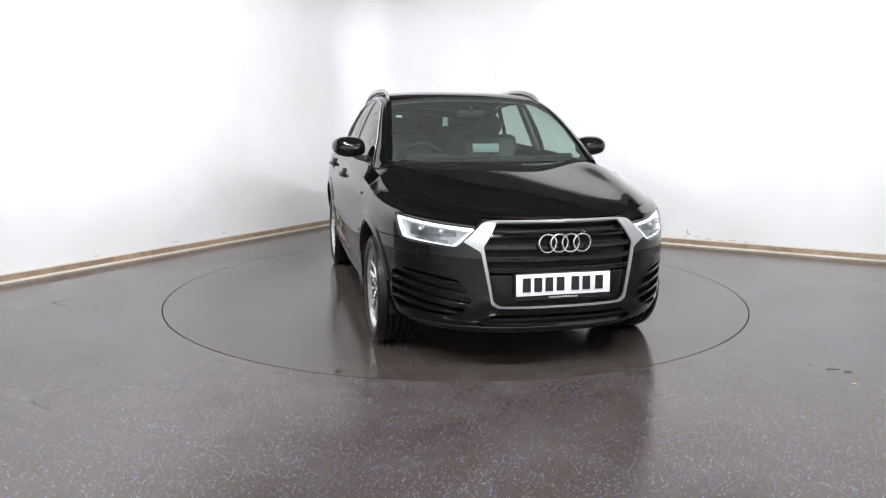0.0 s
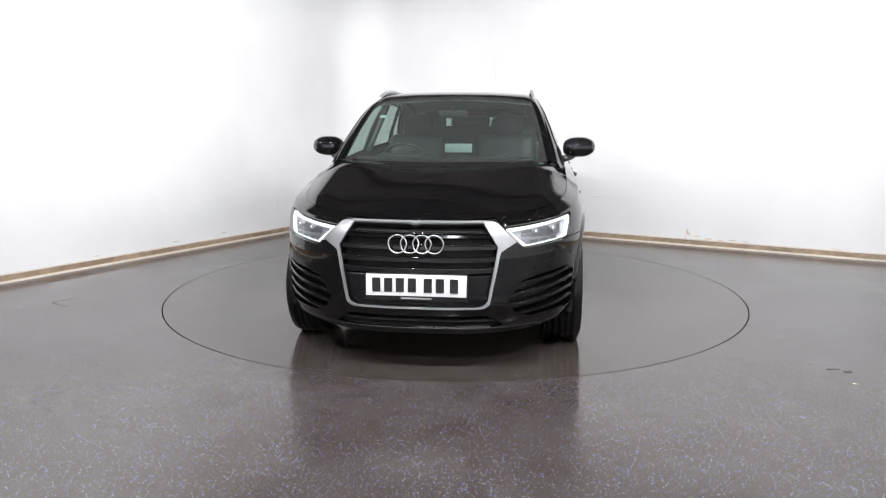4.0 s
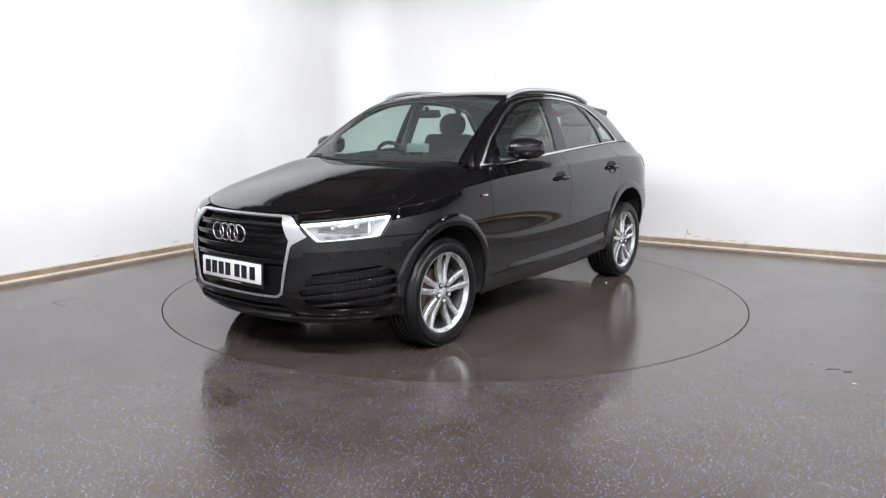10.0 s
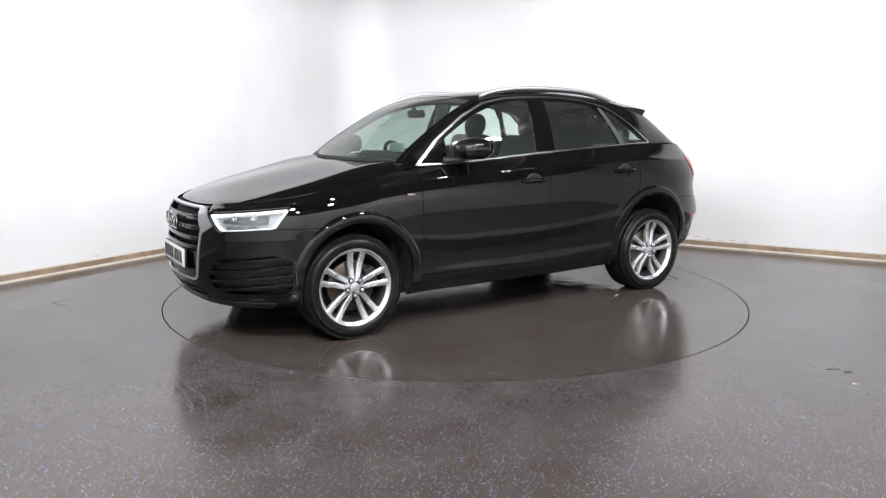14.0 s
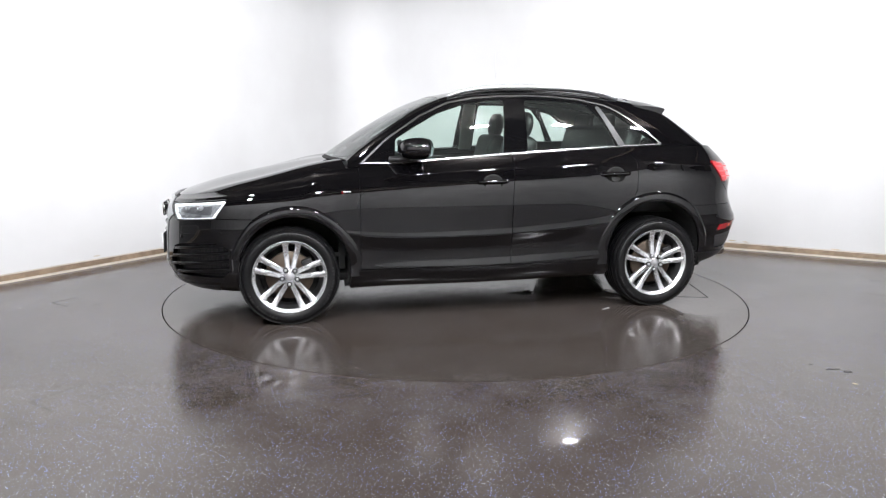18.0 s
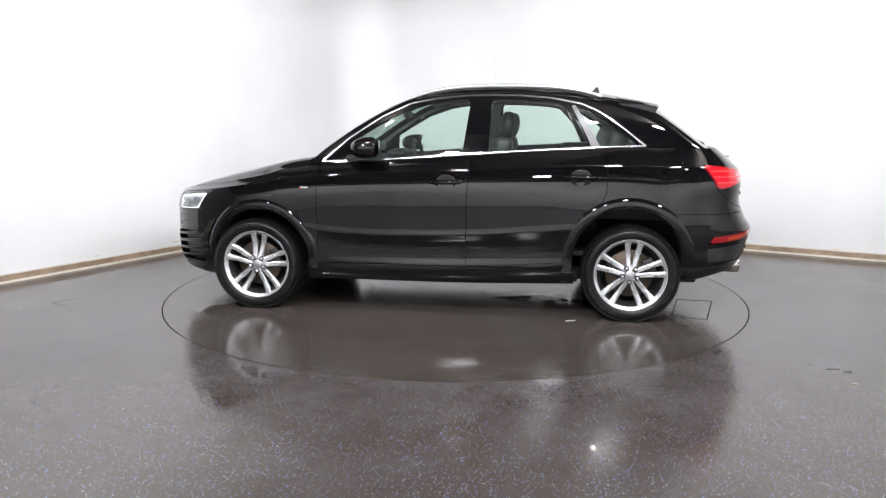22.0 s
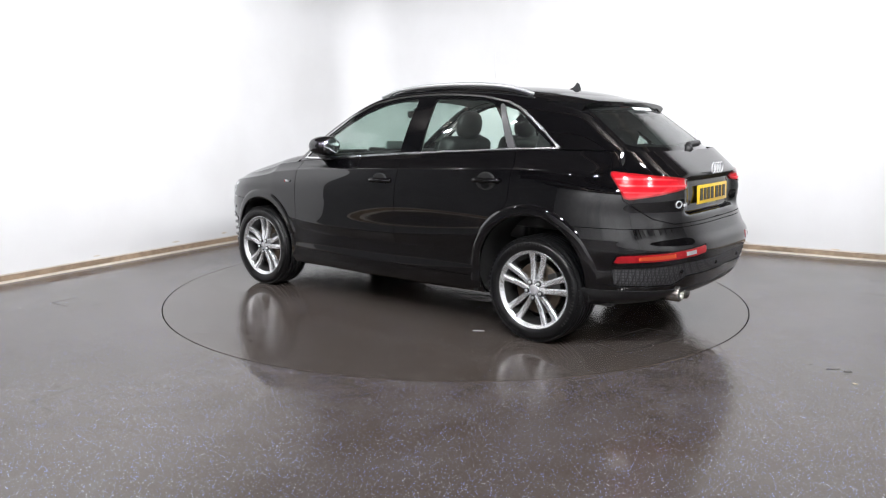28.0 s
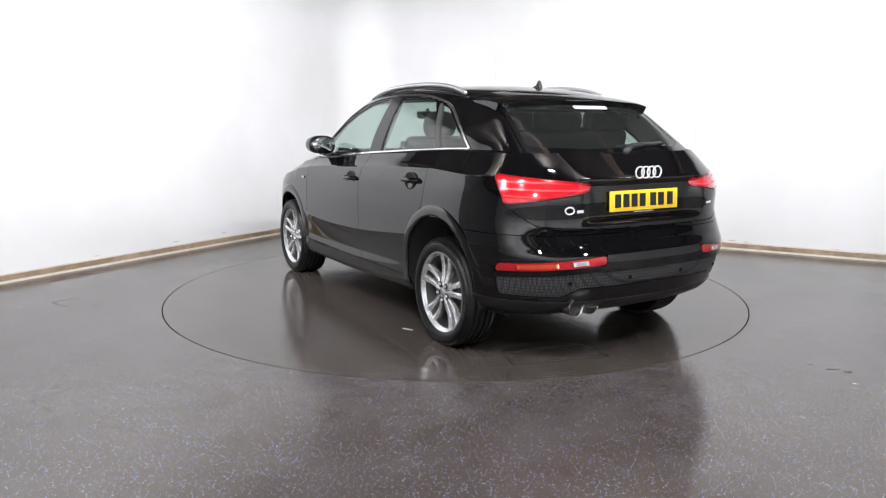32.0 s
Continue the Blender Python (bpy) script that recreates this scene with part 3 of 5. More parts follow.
def s_side(x, z):
    v = TUB.V[TUB.V[:, 1] > 0.45]
    return float(v[np.argmin((v[:, 0] - x) ** 2 + (v[:, 2] - z) ** 2), 6])


def s_rear(y, z):
    v = TUB.V[TUB.V[:, 0] < -1.2]
    return float(v[np.argmin((v[:, 1] - y) ** 2 + (v[:, 2] - z) ** 2), 6])


# outlines on the body
HEADLIGHT = [(s_front(0.448, 0.772), 0.772), (s_side(1.685, 0.815), 0.816), (s_side(1.765, 0.69), 0.690), (s_front(0.550, 0.668), 0.666)]
VENT = [(s_front(0.785, 0.540), 0.540), (s_front(0.62, 0.523), 0.523), (s_front(0.53, 0.497), 0.497), (s_front(0.460, 0.392), 0.392), (s_front(0.50, 0.320), 0.320),
        (s_front(0.57, 0.297), 0.297), (s_front(0.79, 0.300), 0.300), (s_front(0.815, 0.345), 0.345), (s_front(0.818, 0.500), 0.500)]
GRILLE_OUT = [(-0.402, 0.797), (-0.33, 0.803), (0.33, 0.803), (0.402, 0.797), (0.508, 0.698), (0.427, 0.648), (0.376, 0.378), (0.343, 0.354),
              (-0.343, 0.354), (-0.376, 0.378), (-0.427, 0.648), (-0.508, 0.698)]
GRILLE_IN = [(-0.340, 0.793), (0.340, 0.793), (0.414, 0.674), (0.365, 0.391), (0.337, 0.364), (-0.337, 0.364), (-0.365, 0.391), (-0.414, 0.674)]
INLET = [(-0.447, 0.262), (-0.36, 0.318), (0.36, 0.318), (0.447, 0.262), (0.40, 0.245), (-0.40, 0.245)]
TAIL = [(s_side(-1.745, 1.035), 1.038), (s_rear(0.375, 0.985), 0.985), (s_rear(0.375, 0.945), 0.945), (s_side(-1.865, 0.885), 0.882), (s_side(-1.83, 0.90), 0.890)]
REFLEX = [(s_side(-1.82, 0.565), 0.572), (s_rear(0.365, 0.60), 0.617), (s_rear(0.37, 0.565), 0.568), (s_side(-1.79, 0.53), 0.526)]
GATE = [(s_side(-1.70, 1.16), 1.20), (s_side(-1.735, 1.05), 1.050), (s_side(-1.83, 0.88), 0.880), (s_rear(0.70, 0.77), 0.775),
        (s_rear(0.58, 0.742), 0.742), (9.0, 0.735), (9.0, 1.20)]
ARCH_F, ARCH_R = (1.262, 0.352, 0.357), (-1.278, 0.398, 0.366)
GAP = 0.0022
nose = lambda V: V[:, 0] - 1.0
no_arches = (ring(*ARCH_F, -1), ring(*ARCH_R, -1))


def both(name, sheet, material, label="", lift=0.0, thick=0.012):
    return [panel(name, sheet, material, car, label, lift, thick, sides=k) for k in "LR"]


def car_body():
    tub = cut(TUB, *no_arches)
    front = clip(tub, nose)
    # bumper below the lamps, with its openings
    bumper = cut(front, lambda V: V[:, 0] - 1.29, outside(HEADLIGHT, 6, 2, 0.004), outside(GRILLE_OUT, 1, 2), outside(VENT, 6, 2), outside(INLET, 1, 2))
    low = cut(bumper, lambda V: np.where(V[:, 6] < HEADLIGHT[0][0], 0.806 - V[:, 2], 0.691 - V[:, 2]) - GAP)
    panel("front_bumper", low, PAINT, car, "glossy black front bumper", sides="LR")
    wing = cut(tub, lambda V: V[:, 0] - 0.836 - GAP, lambda V: V[:, 2] - 0.30,
               lambda V: np.where(V[:, 0] > 1.28, V[:, 2] - 0.691 - GAP, 1.0),
               lambda V: V[:, 6] - HEADLIGHT[0][0], outside(HEADLIGHT, 6, 2, 0.004))
    both("front_wing", wing, PAINT)
    # doors
    strike = lambda V: V[:, 0] - np.interp(V[:, 2], [0.35, 0.62, 0.81, 1.0, 1.1], [-0.200, -0.200, -0.205, -0.216, -0.222])
    rear_line = lambda V: V[:, 0] - np.interp(V[:, 2], [0.35, 0.57, 0.74, 0.80, 0.85, 1.05, 1.12], [-0.862, -0.895, -1.02, -1.10, -1.122, -1.130, -1.09])
    sill_top = lambda V: V[:, 2] - 0.342 - GAP
    both("front_door", cut(tub, lambda V: 0.836 - V[:, 0] - GAP, lambda V: strike(V) - GAP, sill_top), PAINT)
    both("rear_door", cut(tub, lambda V: -strike(V) - GAP, lambda V: rear_line(V) - GAP, sill_top), PAINT)
    both("sill", cut(tub, lambda V: 0.905 - V[:, 0], lambda V: V[:, 0] + 0.93, lambda V: 0.342 - GAP - V[:, 2]), PAINT)
    # behind the rear door
    quarter = cut(tub, lambda V: -rear_line(V) - GAP, outside(GATE, 6, 2, GAP), outside(TAIL, 6, 2, 0.003), lambda V: V[:, 2] - 0.34)
    both("rear_quarter", cut(quarter, lambda V: np.where(V[:, 0] < -1.30, V[:, 2] - 0.722 - GAP, 1.0)), PAINT)
    tail = cut(tub, lambda V: -1.30 - V[:, 0], outside(GATE, 6, 2, GAP))
    bumper = cut(tail, lambda V: 0.722 - GAP - V[:, 2], outside(REFLEX, 6, 2, 0.003))
    grid_low = [(9.0, 0.445), (s_rear(0.50, 0.44), 0.445), (s_rear(0.58, 0.40), 0.395), (s_side(-1.80, 0.40), 0.395), (s_side(-1.78, 0.48), 0.490),
                (s_rear(0.5, 0.52), 0.525), (9.0, 0.535)]
    panel("rear_bumper", cut(bumper, outside(grid_low, 6, 2, 0.002)), PAINT, car, "glossy black rear bumper", sides="LR")
    panel("bumper_grid", cut(tail, inside(grid_low, 6, 2)), HONEY, car, "dark grey honeycomb insert in the rear bumper", lift=-0.006, sides="LR")
    panel("tailgate", cut(tub, lambda V: -1.3 - V[:, 0], inside(GATE, 6, 2, -GAP), outside(TAIL, 6, 2, 0.003)), PAINT, car, "glossy black tailgate", sides="LR")
    for k in "LR":
        reflex = panel("rear_reflector", cut(tail, inside(REFLEX, 6, 2, -0.002)), REFLEXRED, car, "red reflector strip", lift=0.003, sides=k)
    amber = cut(tail, inside(REFLEX, 6, 2, -0.012), lambda V: V[:, 6] - s_side(-1.93, 0.56), lambda V: s_rear(0.62, 0.57) - V[:, 6])
    both("indicator_lens", amber, AMBER, "amber part of the reflector", lift=0.0045, thick=0.004)
    clear = cut(tail, inside(REFLEX, 6, 2, -0.012), lambda V: V[:, 6] - s_rear(0.56, 0.58), lambda V: s_rear(0.475, 0.58) - V[:, 6])
    both("reversing_lens", clear, LAMPGREY, "clear part of the reflector", lift=0.0045, thick=0.004)
    # lining behind the joints
    panel("body_shell", cut(tub, outside(HEADLIGHT, 6, 2, 0.004), outside(GRILLE_IN, 1, 2, 0.004), outside(VENT, 6, 2, 0.006), outside(INLET, 1, 2, 0.004)), UNDER, car, "dark inner shell of the body", lift=-0.016, thick=0.05, sides="LR")
    # arch lips
    for name, (cx, cz, r), lo, hi, proud in (("front_arch", ARCH_F, 0.42, 0.30, 0.62), ("rear_arch", ARCH_R, 0.315, 0.40, 0.50)):
        arch_lip(name, cx, cz, r, lo, hi, proud)


def flank_y(cx, cz, reach=0.56):
    """Smooth function that gives the body's half width round a wheel arch."""
    v = TUB.V[(TUB.V[:, 1] > 0.55) & (np.abs(TUB.V[:, 0] - cx) < reach) & (TUB.V[:, 2] > 0.30) & (TUB.V[:, 2] < 0.93)]
    powers = [(i, j) for i in range(6) for j in range(6 - i)]
    A = np.stack([((v[:, 0] - cx) / reach) ** i * ((v[:, 2] - cz) / reach) ** j for i, j in powers], 1)
    w = np.linalg.lstsq(A, v[:, 1], rcond=None)[0]
    return lambda x, z: float(sum(k * ((x - cx) / reach) ** i * ((z - cz) / reach) ** j for k, (i, j) in zip(w, powers)))


def arch_lip(name, cx, cz, r, lo, hi, proud):
    """A proud, rounded band of bodywork round a wheel opening, down to the heights lo in front of it and hi behind it."""
    y_at = flank_y(cx, cz)
    prof = [(0.002, -0.060), (0.0, 0.010), (0.003, 0.014), (0.008, 0.017), (0.022, 0.018), (0.038, 0.017), (0.047, 0.015), (0.054, 0.011), (0.059, 0.006), (0.064, 0.001), (0.071, -0.004)]
    arc = [(math.cos(a), math.sin(a), 0.0) for a in np.linspace(0, math.pi, 65)]
    line = [(1.0, 0.0, -d) for d in np.linspace(cz - lo, 0, 7)[:-1] if d > 0] + arc + [(-1.0, 0.0, -d) for d in np.linspace(0, cz - hi, 7)[1:] if d > 0]
    line = [p for p in line if cz + r * p[1] + p[2] >= (lo if p[0] > 0 else hi) - 0.001]
    for sg in (1, -1):
        vs, fs = [], []
        for c, k, down in line:
            for dr, out in prof:
                x, z = cx + (r + dr) * c, cz + (r + dr) * k + down
                fade = proud * (1 - 0.85 * min(1, max(0, 0.30 - k + down * 2) / 0.45))       # flush towards the ends
                vs.append((x, sg * (y_at(x, max(z, 0.36)) + (out * fade if out > 0 else out)), z))
        n = len(prof)
        for i in range(len(line) - 1):
            for k in range(n - 1):
                f = (i * n + k, i * n + k + 1, (i + 1) * n + k + 1, (i + 1) * n + k)
                fs.append(f if sg < 0 else f[::-1])
        raw(name, vs, fs, PAINT, car, "glossy black wheel arch lip")


def honey_material():
    m, t, b = nodes("honeycomb_plastic")
    co = t.nodes.new("ShaderNodeTexCoord")
    vor = t.nodes.new("ShaderNodeTexVoronoi")
    vor.feature = "DISTANCE_TO_EDGE"
    vor.inputs["Scale"].default_value = 58
    vor.inputs["Randomness"].default_value = 0.1
    t.links.new(co.outputs["Object"], vor.inputs["Vector"])
    ramp = t.nodes.new("ShaderNodeValToRGB")
    ramp.color_ramp.elements[0].position, ramp.color_ramp.elements[0].color = 0.05, (0.010, 0.010, 0.011, 1)
    ramp.color_ramp.elements[1].position, ramp.color_ramp.elements[1].color = 0.20, (0.055, 0.055, 0.058, 1)
    t.links.new(vor.outputs["Distance"], ramp.inputs[0])
    t.links.new(ramp.outputs[0], b.inputs["Base Color"])
    bump = t.nodes.new("ShaderNodeBump")
    bump.inputs["Strength"].default_value, bump.inputs["Distance"].default_value = 0.6, 0.006
    t.links.new(vor.outputs["Distance"], bump.inputs["Height"])
    t.links.new(bump.outputs[0], b.inputs["Normal"])
    b.inputs["Roughness"].default_value = 0.4
    return m


HONEY = honey_material()

# bonnet between the top edge of the nose and the windscreen
TOP = GRID[:, -1]


def coons(front, rear, centre, side, n, m):
    """front, rear: curves of a (0 middle, 1 side); centre, side: curves of b (0 front, 1 rear)."""
    out = np.zeros((n, m, 3))
    for i, b in enumerate(np.linspace(0, 1, n)):
        for j, a in enumerate(np.linspace(1, 0, m)):
            f, r, c, s = front(a), rear(a), centre(b), side(b)
            blend = (1 - b) * f + b * r + (1 - a) * c + a * s
            out[i, j] = blend - ((1 - a) * (1 - b) * front(0) + a * (1 - b) * front(1) + (1 - a) * b * rear(0) + a * b * rear(1))
    return out


def along(points):
    pts = np.asarray(points, float)
    d = np.concatenate([[0], np.cumsum(np.linalg.norm(np.diff(pts, axis=0), axis=1))])
    return lambda k: np.array([np.interp(k * d[-1], d, pts[:, c]) for c in range(3)])


def smooth_line(points, n=60):
    pts = np.asarray(points, float)
    d = np.concatenate([[0], np.cumsum(np.linalg.norm(np.diff(pts, axis=0), axis=1))])
    k = np.linspace(0, d[-1], n)
    return np.stack([spline(d, pts[:, c], k) for c in range(pts.shape[1])], 1)


def bonnet_sheet():
    turn = int(np.argmin(np.abs(TOP[:, 0] - 1.72)))
    end = int(np.argmin(np.abs(TOP[:, 0] - 0.915)))
    centre = smooth_line([(2.050, 0, 0.806), (2.018, 0, 0.828), (1.950, 0, 0.853), (1.800, 0, 0.902), (1.600, 0, 0.952), (1.300, 0, 1.012), (0.975, 0, 1.060)])
    front, side = along(TOP[:turn + 1]), along(TOP[turn:end + 1])
    rear = along(smooth_line([centre[-1], (0.955, 0.35, 1.056), (TOP[end][0] + 0.015, TOP[end][1] * 0.85, 1.048), TOP[end]]))
    grid = coons(front, rear, along(centre), side, 60, 48)
    # even out the surface, keeping its edges
    b = np.linspace(0, 1, 60)[:, None]
    a = np.linspace(1, 0, 48)[None, :]
    x, y, z = (grid[..., c].ravel() for c in range(3))
    A = np.stack([((x - 1.5) / 0.6) ** i * (y / 0.8) ** (2 * j) for i in range(5) for j in range(4)], 1)
    even = (A @ np.linalg.lstsq(A, z, rcond=None)[0]).reshape(60, 48)
    rest = grid[..., 2] - even
    hold = np.maximum(np.maximum(a ** 10, (1 - b) ** 12), b ** 12)
    grid[..., 2] = even + rest * hold
    # soft crease along each flank of the bonnet
    grid[..., 2] += 0.012 * np.exp(-np.abs((a - 0.80) / 0.13) ** 2) * np.sin(math.pi * np.clip(b * 0.9 + 0.08, 0, 1)) ** 0.7
    return Sheet(grid, np.broadcast_to(a, (60, 48)).copy())


# the glazed upper body: middle line, upper corner line and waist line, from the windscreen's foot to the tail
UPPER = np.array([
    (1.030, 1.052, 0.900, 0.738, 1.058, 0.905, 0.768, 1.012),
    (0.900, 1.145, 0.790, 0.715, 1.148, 0.800, 0.800, 1.020),
    (0.680, 1.285, 0.600, 0.682, 1.278, 0.620, 0.806, 1.033),
    (0.430, 1.425, 0.380, 0.642, 1.405, 0.380, 0.808, 1.050),
    (0.220, 1.503, 0.200, 0.610, 1.477, 0.200, 0.806, 1.063),
    (0.000, 1.540, 0.000, 0.594, 1.514, 0.000, 0.802, 1.077),
    (-0.400, 1.562, -0.400, 0.582, 1.532, -0.400, 0.788, 1.103),
    (-0.800, 1.553, -0.800, 0.575, 1.512, -0.800, 0.768, 1.127),
    (-1.100, 1.528, -1.080, 0.572, 1.478, -1.100, 0.748, 1.143),
    (-1.340, 1.485, -1.280, 0.574, 1.440, -1.350, 0.727, 1.150),
    (-1.500, 1.415, -1.440, 0.585, 1.385, -1.500, 0.708, 1.152),
    (-1.700, 1.275, -1.600, 0.612, 1.275, -1.650, 0.690, 1.150),
    (-1.910, 1.120, -1.765, 0.645, 1.145, -1.765, 0.662, 1.138)])


def upper_sheet(n=150, m1=26, m2=30):
    k = np.linspace(0, len(UPPER) - 1, n)
    R = np.stack([spline(np.arange(len(UPPER)), UPPER[:, c], k) for c in range(8)], 1)
    grid = np.zeros((n, m1 + m2, 3))
    s = np.zeros((n, m1 + m2))
    t1 = np.linspace(0, 1, m1, endpoint=False)
    t2 = np.linspace(1, 0, m2)
    for i, (xc, zc, xe, ye, ze, xb, yb, zb) in enumerate(R):
        tall = max(0.0, min(1.0, (ze - zb) / 0.35))
        grid[i, :m1] = np.stack([xb + (xe - xb) * t1, yb + (ye - yb) * t1 + 0.022 * tall * np.sin(math.pi * t1), zb + (ze - zb) * t1], 1)
        grid[i, m1:] = np.stack([xc + (xe - xc) * t2 ** 2, ye * t2, zc - (zc - ze) * t2 ** 2.4], 1)
        s[i, :m1], s[i, m1:] = t1, 2 - t2
    for _ in range(6):
        g = grid.copy()
        lo, hi = m1 - 5, m1 + 5
        grid[:, lo:hi] = 0.25 * g[:, lo - 1:hi - 1] + 0.5 * g[:, lo:hi] + 0.25 * g[:, lo + 1:hi + 1]
    grid[:, -1, 1] = 0
    return Sheet(grid, s)


WINDOWS = [(0.835, 1.030), (0.79, 1.072), (0.64, 1.205), (0.405, 1.358), (0.21, 1.446), (0.017, 1.482), (-0.173, 1.497), (-0.365, 1.502), (-0.56, 1.496),
           (-0.755, 1.480), (-0.95, 1.442), (-1.045, 1.403), (-1.14, 1.345), (-1.255, 1.263), (-1.33, 1.202), (-1.385, 1.160), (-1.37, 1.146),
           (-1.12, 1.136), (-0.742, 1.118), (-0.213, 1.089), (0.319, 1.050), (0.586, 1.034)]
PANE_F = [(0.58, 1.205), (0.44, 1.29), (0.285, 1.374), (0.093, 1.438), (-0.096, 1.466), (-0.207, 1.472), (-0.160, 1.080), (0.30, 1.04), (0.60, 1.02)]
PANE_R = [(-0.352, 1.470), (-0.555, 1.466), (-0.745, 1.452), (-0.825, 1.437), (-0.94, 1.318), (-1.040, 1.100), (-0.335, 1.06)]
PANE_Q = [(-0.895, 1.424), (-1.01, 1.395), (-1.145, 1.300), (-1.31, 1.180), (-1.325, 1.130), (-1.084, 1.10)]


def glazing():
    up = upper_sheet()
    side = clip(up, lambda V: 1.12 - V[:, 6])
    dlo = inside(WINDOWS, 0, 2, -0.003)
    inner = inside(WINDOWS, 0, 2, -0.0165)
    chrome = cut(side, dlo, outside(WINDOWS, 0, 2, -0.0145))
    both("window_surround", chrome, CHROME, "bright chrome strip round the side windows", lift=0.006, thick=0.02)
    frame = cut(side, inner, outside(PANE_F, 0, 2), outside(PANE_R, 0, 2), outside(PANE_Q, 0, 2))
    both("window_frame", frame, GLOSSTRIM, "gloss black pillar trim between the panes", thick=0.02)
    strip_ = [(-0.880, 1.432), (-0.915, 1.425), (-1.100, 1.120), (-1.040, 1.120)]
    both("window_divider", cut(side, inner, inside(strip_, 0, 2)), DIVIDER, "grey strip before the quarter window", lift=0.004, thick=0.02)
    both("front_side_window", cut(side, inner, inside(PANE_F, 0, 2)), GLASS, "greenish clear window pane", lift=-0.004, thick=0.0)
    both("rear_side_window", cut(side, inner, inside(PANE_R, 0, 2)), GLASS, "greenish clear window pane", lift=-0.004, thick=0.0)
    both("quarter_window", cut(side, inner, inside(PANE_Q, 0, 2)), GLASS, "small fixed quarter window", lift=-0.004, thick=0.0)
    # windscreen and rear window, by where they lie along the car
    top = clip(up, lambda V: V[:, 6] - 1.035)
    ws_top = lambda V: V[:, 0] - (0.225 + 0.03 * (V[:, 1] / 0.6) ** 2)
    screen = cut(top, ws_top, lambda V: V[:, 6] - 1.075, lambda V: 1.005 - 0.10 * (V[:, 1] / 0.7) ** 2 - V[:, 0])
    panel("windscreen", screen, SCREEN, car, "greenish laminated windscreen", lift=-0.002, thick=0.0, sides="LR")
    band = cut(top, ws_top, lambda V: V[:, 0] - 1.005 + 0.10 * (V[:, 1] / 0.7) ** 2)
    panel("scuttle", band, UNDER, car, "black plastic scuttle panel under the wipers", sides="LR")
    edge = cut(up, lambda V: V[:, 6] - 1.035, lambda V: 1.075 - V[:, 6], ws_top)
    both("windscreen_edge", edge, GLOSSTRIM)
    rw = [(-1.42, 0.0), (-1.42, 0.50), (-1.46, 0.535), (-1.73, 0.590), (-1.775, 0.52), (-1.84, 0.25), (-1.855, 0.0), (-1.855, -0.3), (-1.42, -0.3)]
    back = cut(up, lambda V: -1.2 - V[:, 0], lambda V: V[:, 6] - 1.0)
    panel("rear_window", cut(back, inside(rw, 0, 1)), DARKGLASS, car, "greenish rear window", lift=-0.002, thick=0.0, sides="LR")
    panel("rear_window_frame", cut(back, outside(rw, 0, 1), lambda V: -1.37 - V[:, 0]), PAINT, car, sides="LR")
    roof = cut(up, lambda V: V[:, 6] - 1.0, lambda V: -ws_top(V) - GAP, lambda V: V[:, 0] + 1.37)
    panel("roof", roof, PAINT, car, "glossy black roof", sides="LR")
    pill = cut(up, lambda V: 1.0 - V[:, 6], outside(WINDOWS, 0, 2, 0.0))
    both("roof_side_frame", pill, PAINT)
    mid = cut(up, lambda V: V[:, 6] - 1.0, lambda V: V[:, 6] - 1.0, ws_top, lambda V: 1.036 - V[:, 6])
    both("windscreen_pillar", mid, PAINT)
    panel("headliner", cut(roof, lambda V: V[:, 6] - 1.06), HEADLINER, car, "grey cloth headliner", lift=-0.035, thick=0.0, sides="LR")
    lining = cut(pill, lambda V: 1.0 - V[:, 6], lambda V: V[:, 2] - 1.16)
    both("pillar_lining", lining, HEADLINER, lift=-0.03, thick=0.0)
    return up


def build_shell():
    car_body()
    bonnet = clip(bonnet_sheet(), lambda V: 1.0 - V[:, 6] - 0.003)
    panel("bonnet", bonnet, PAINT, car, "glossy black bonnet", sides="LR")
    glazing()
    part("underbody", box(3.5, 1.45, 0.06, pose(0, 0, 0.27), 0.02), UNDER, car, "dark underbody")
    part("bulkhead", box(0.04, 1.45, 0.55, pose(0.95, 0, 0.60)), UNDER, car)
    part("load_floor", box(0.9, 1.1, 0.03, pose(-1.5, 0, 0.75)), UNDER, car)


build_shell()


# ---- wheels ----
HUB_Z, WHEEL_R, RIM_R = 0.3215, 0.3265, 0.243


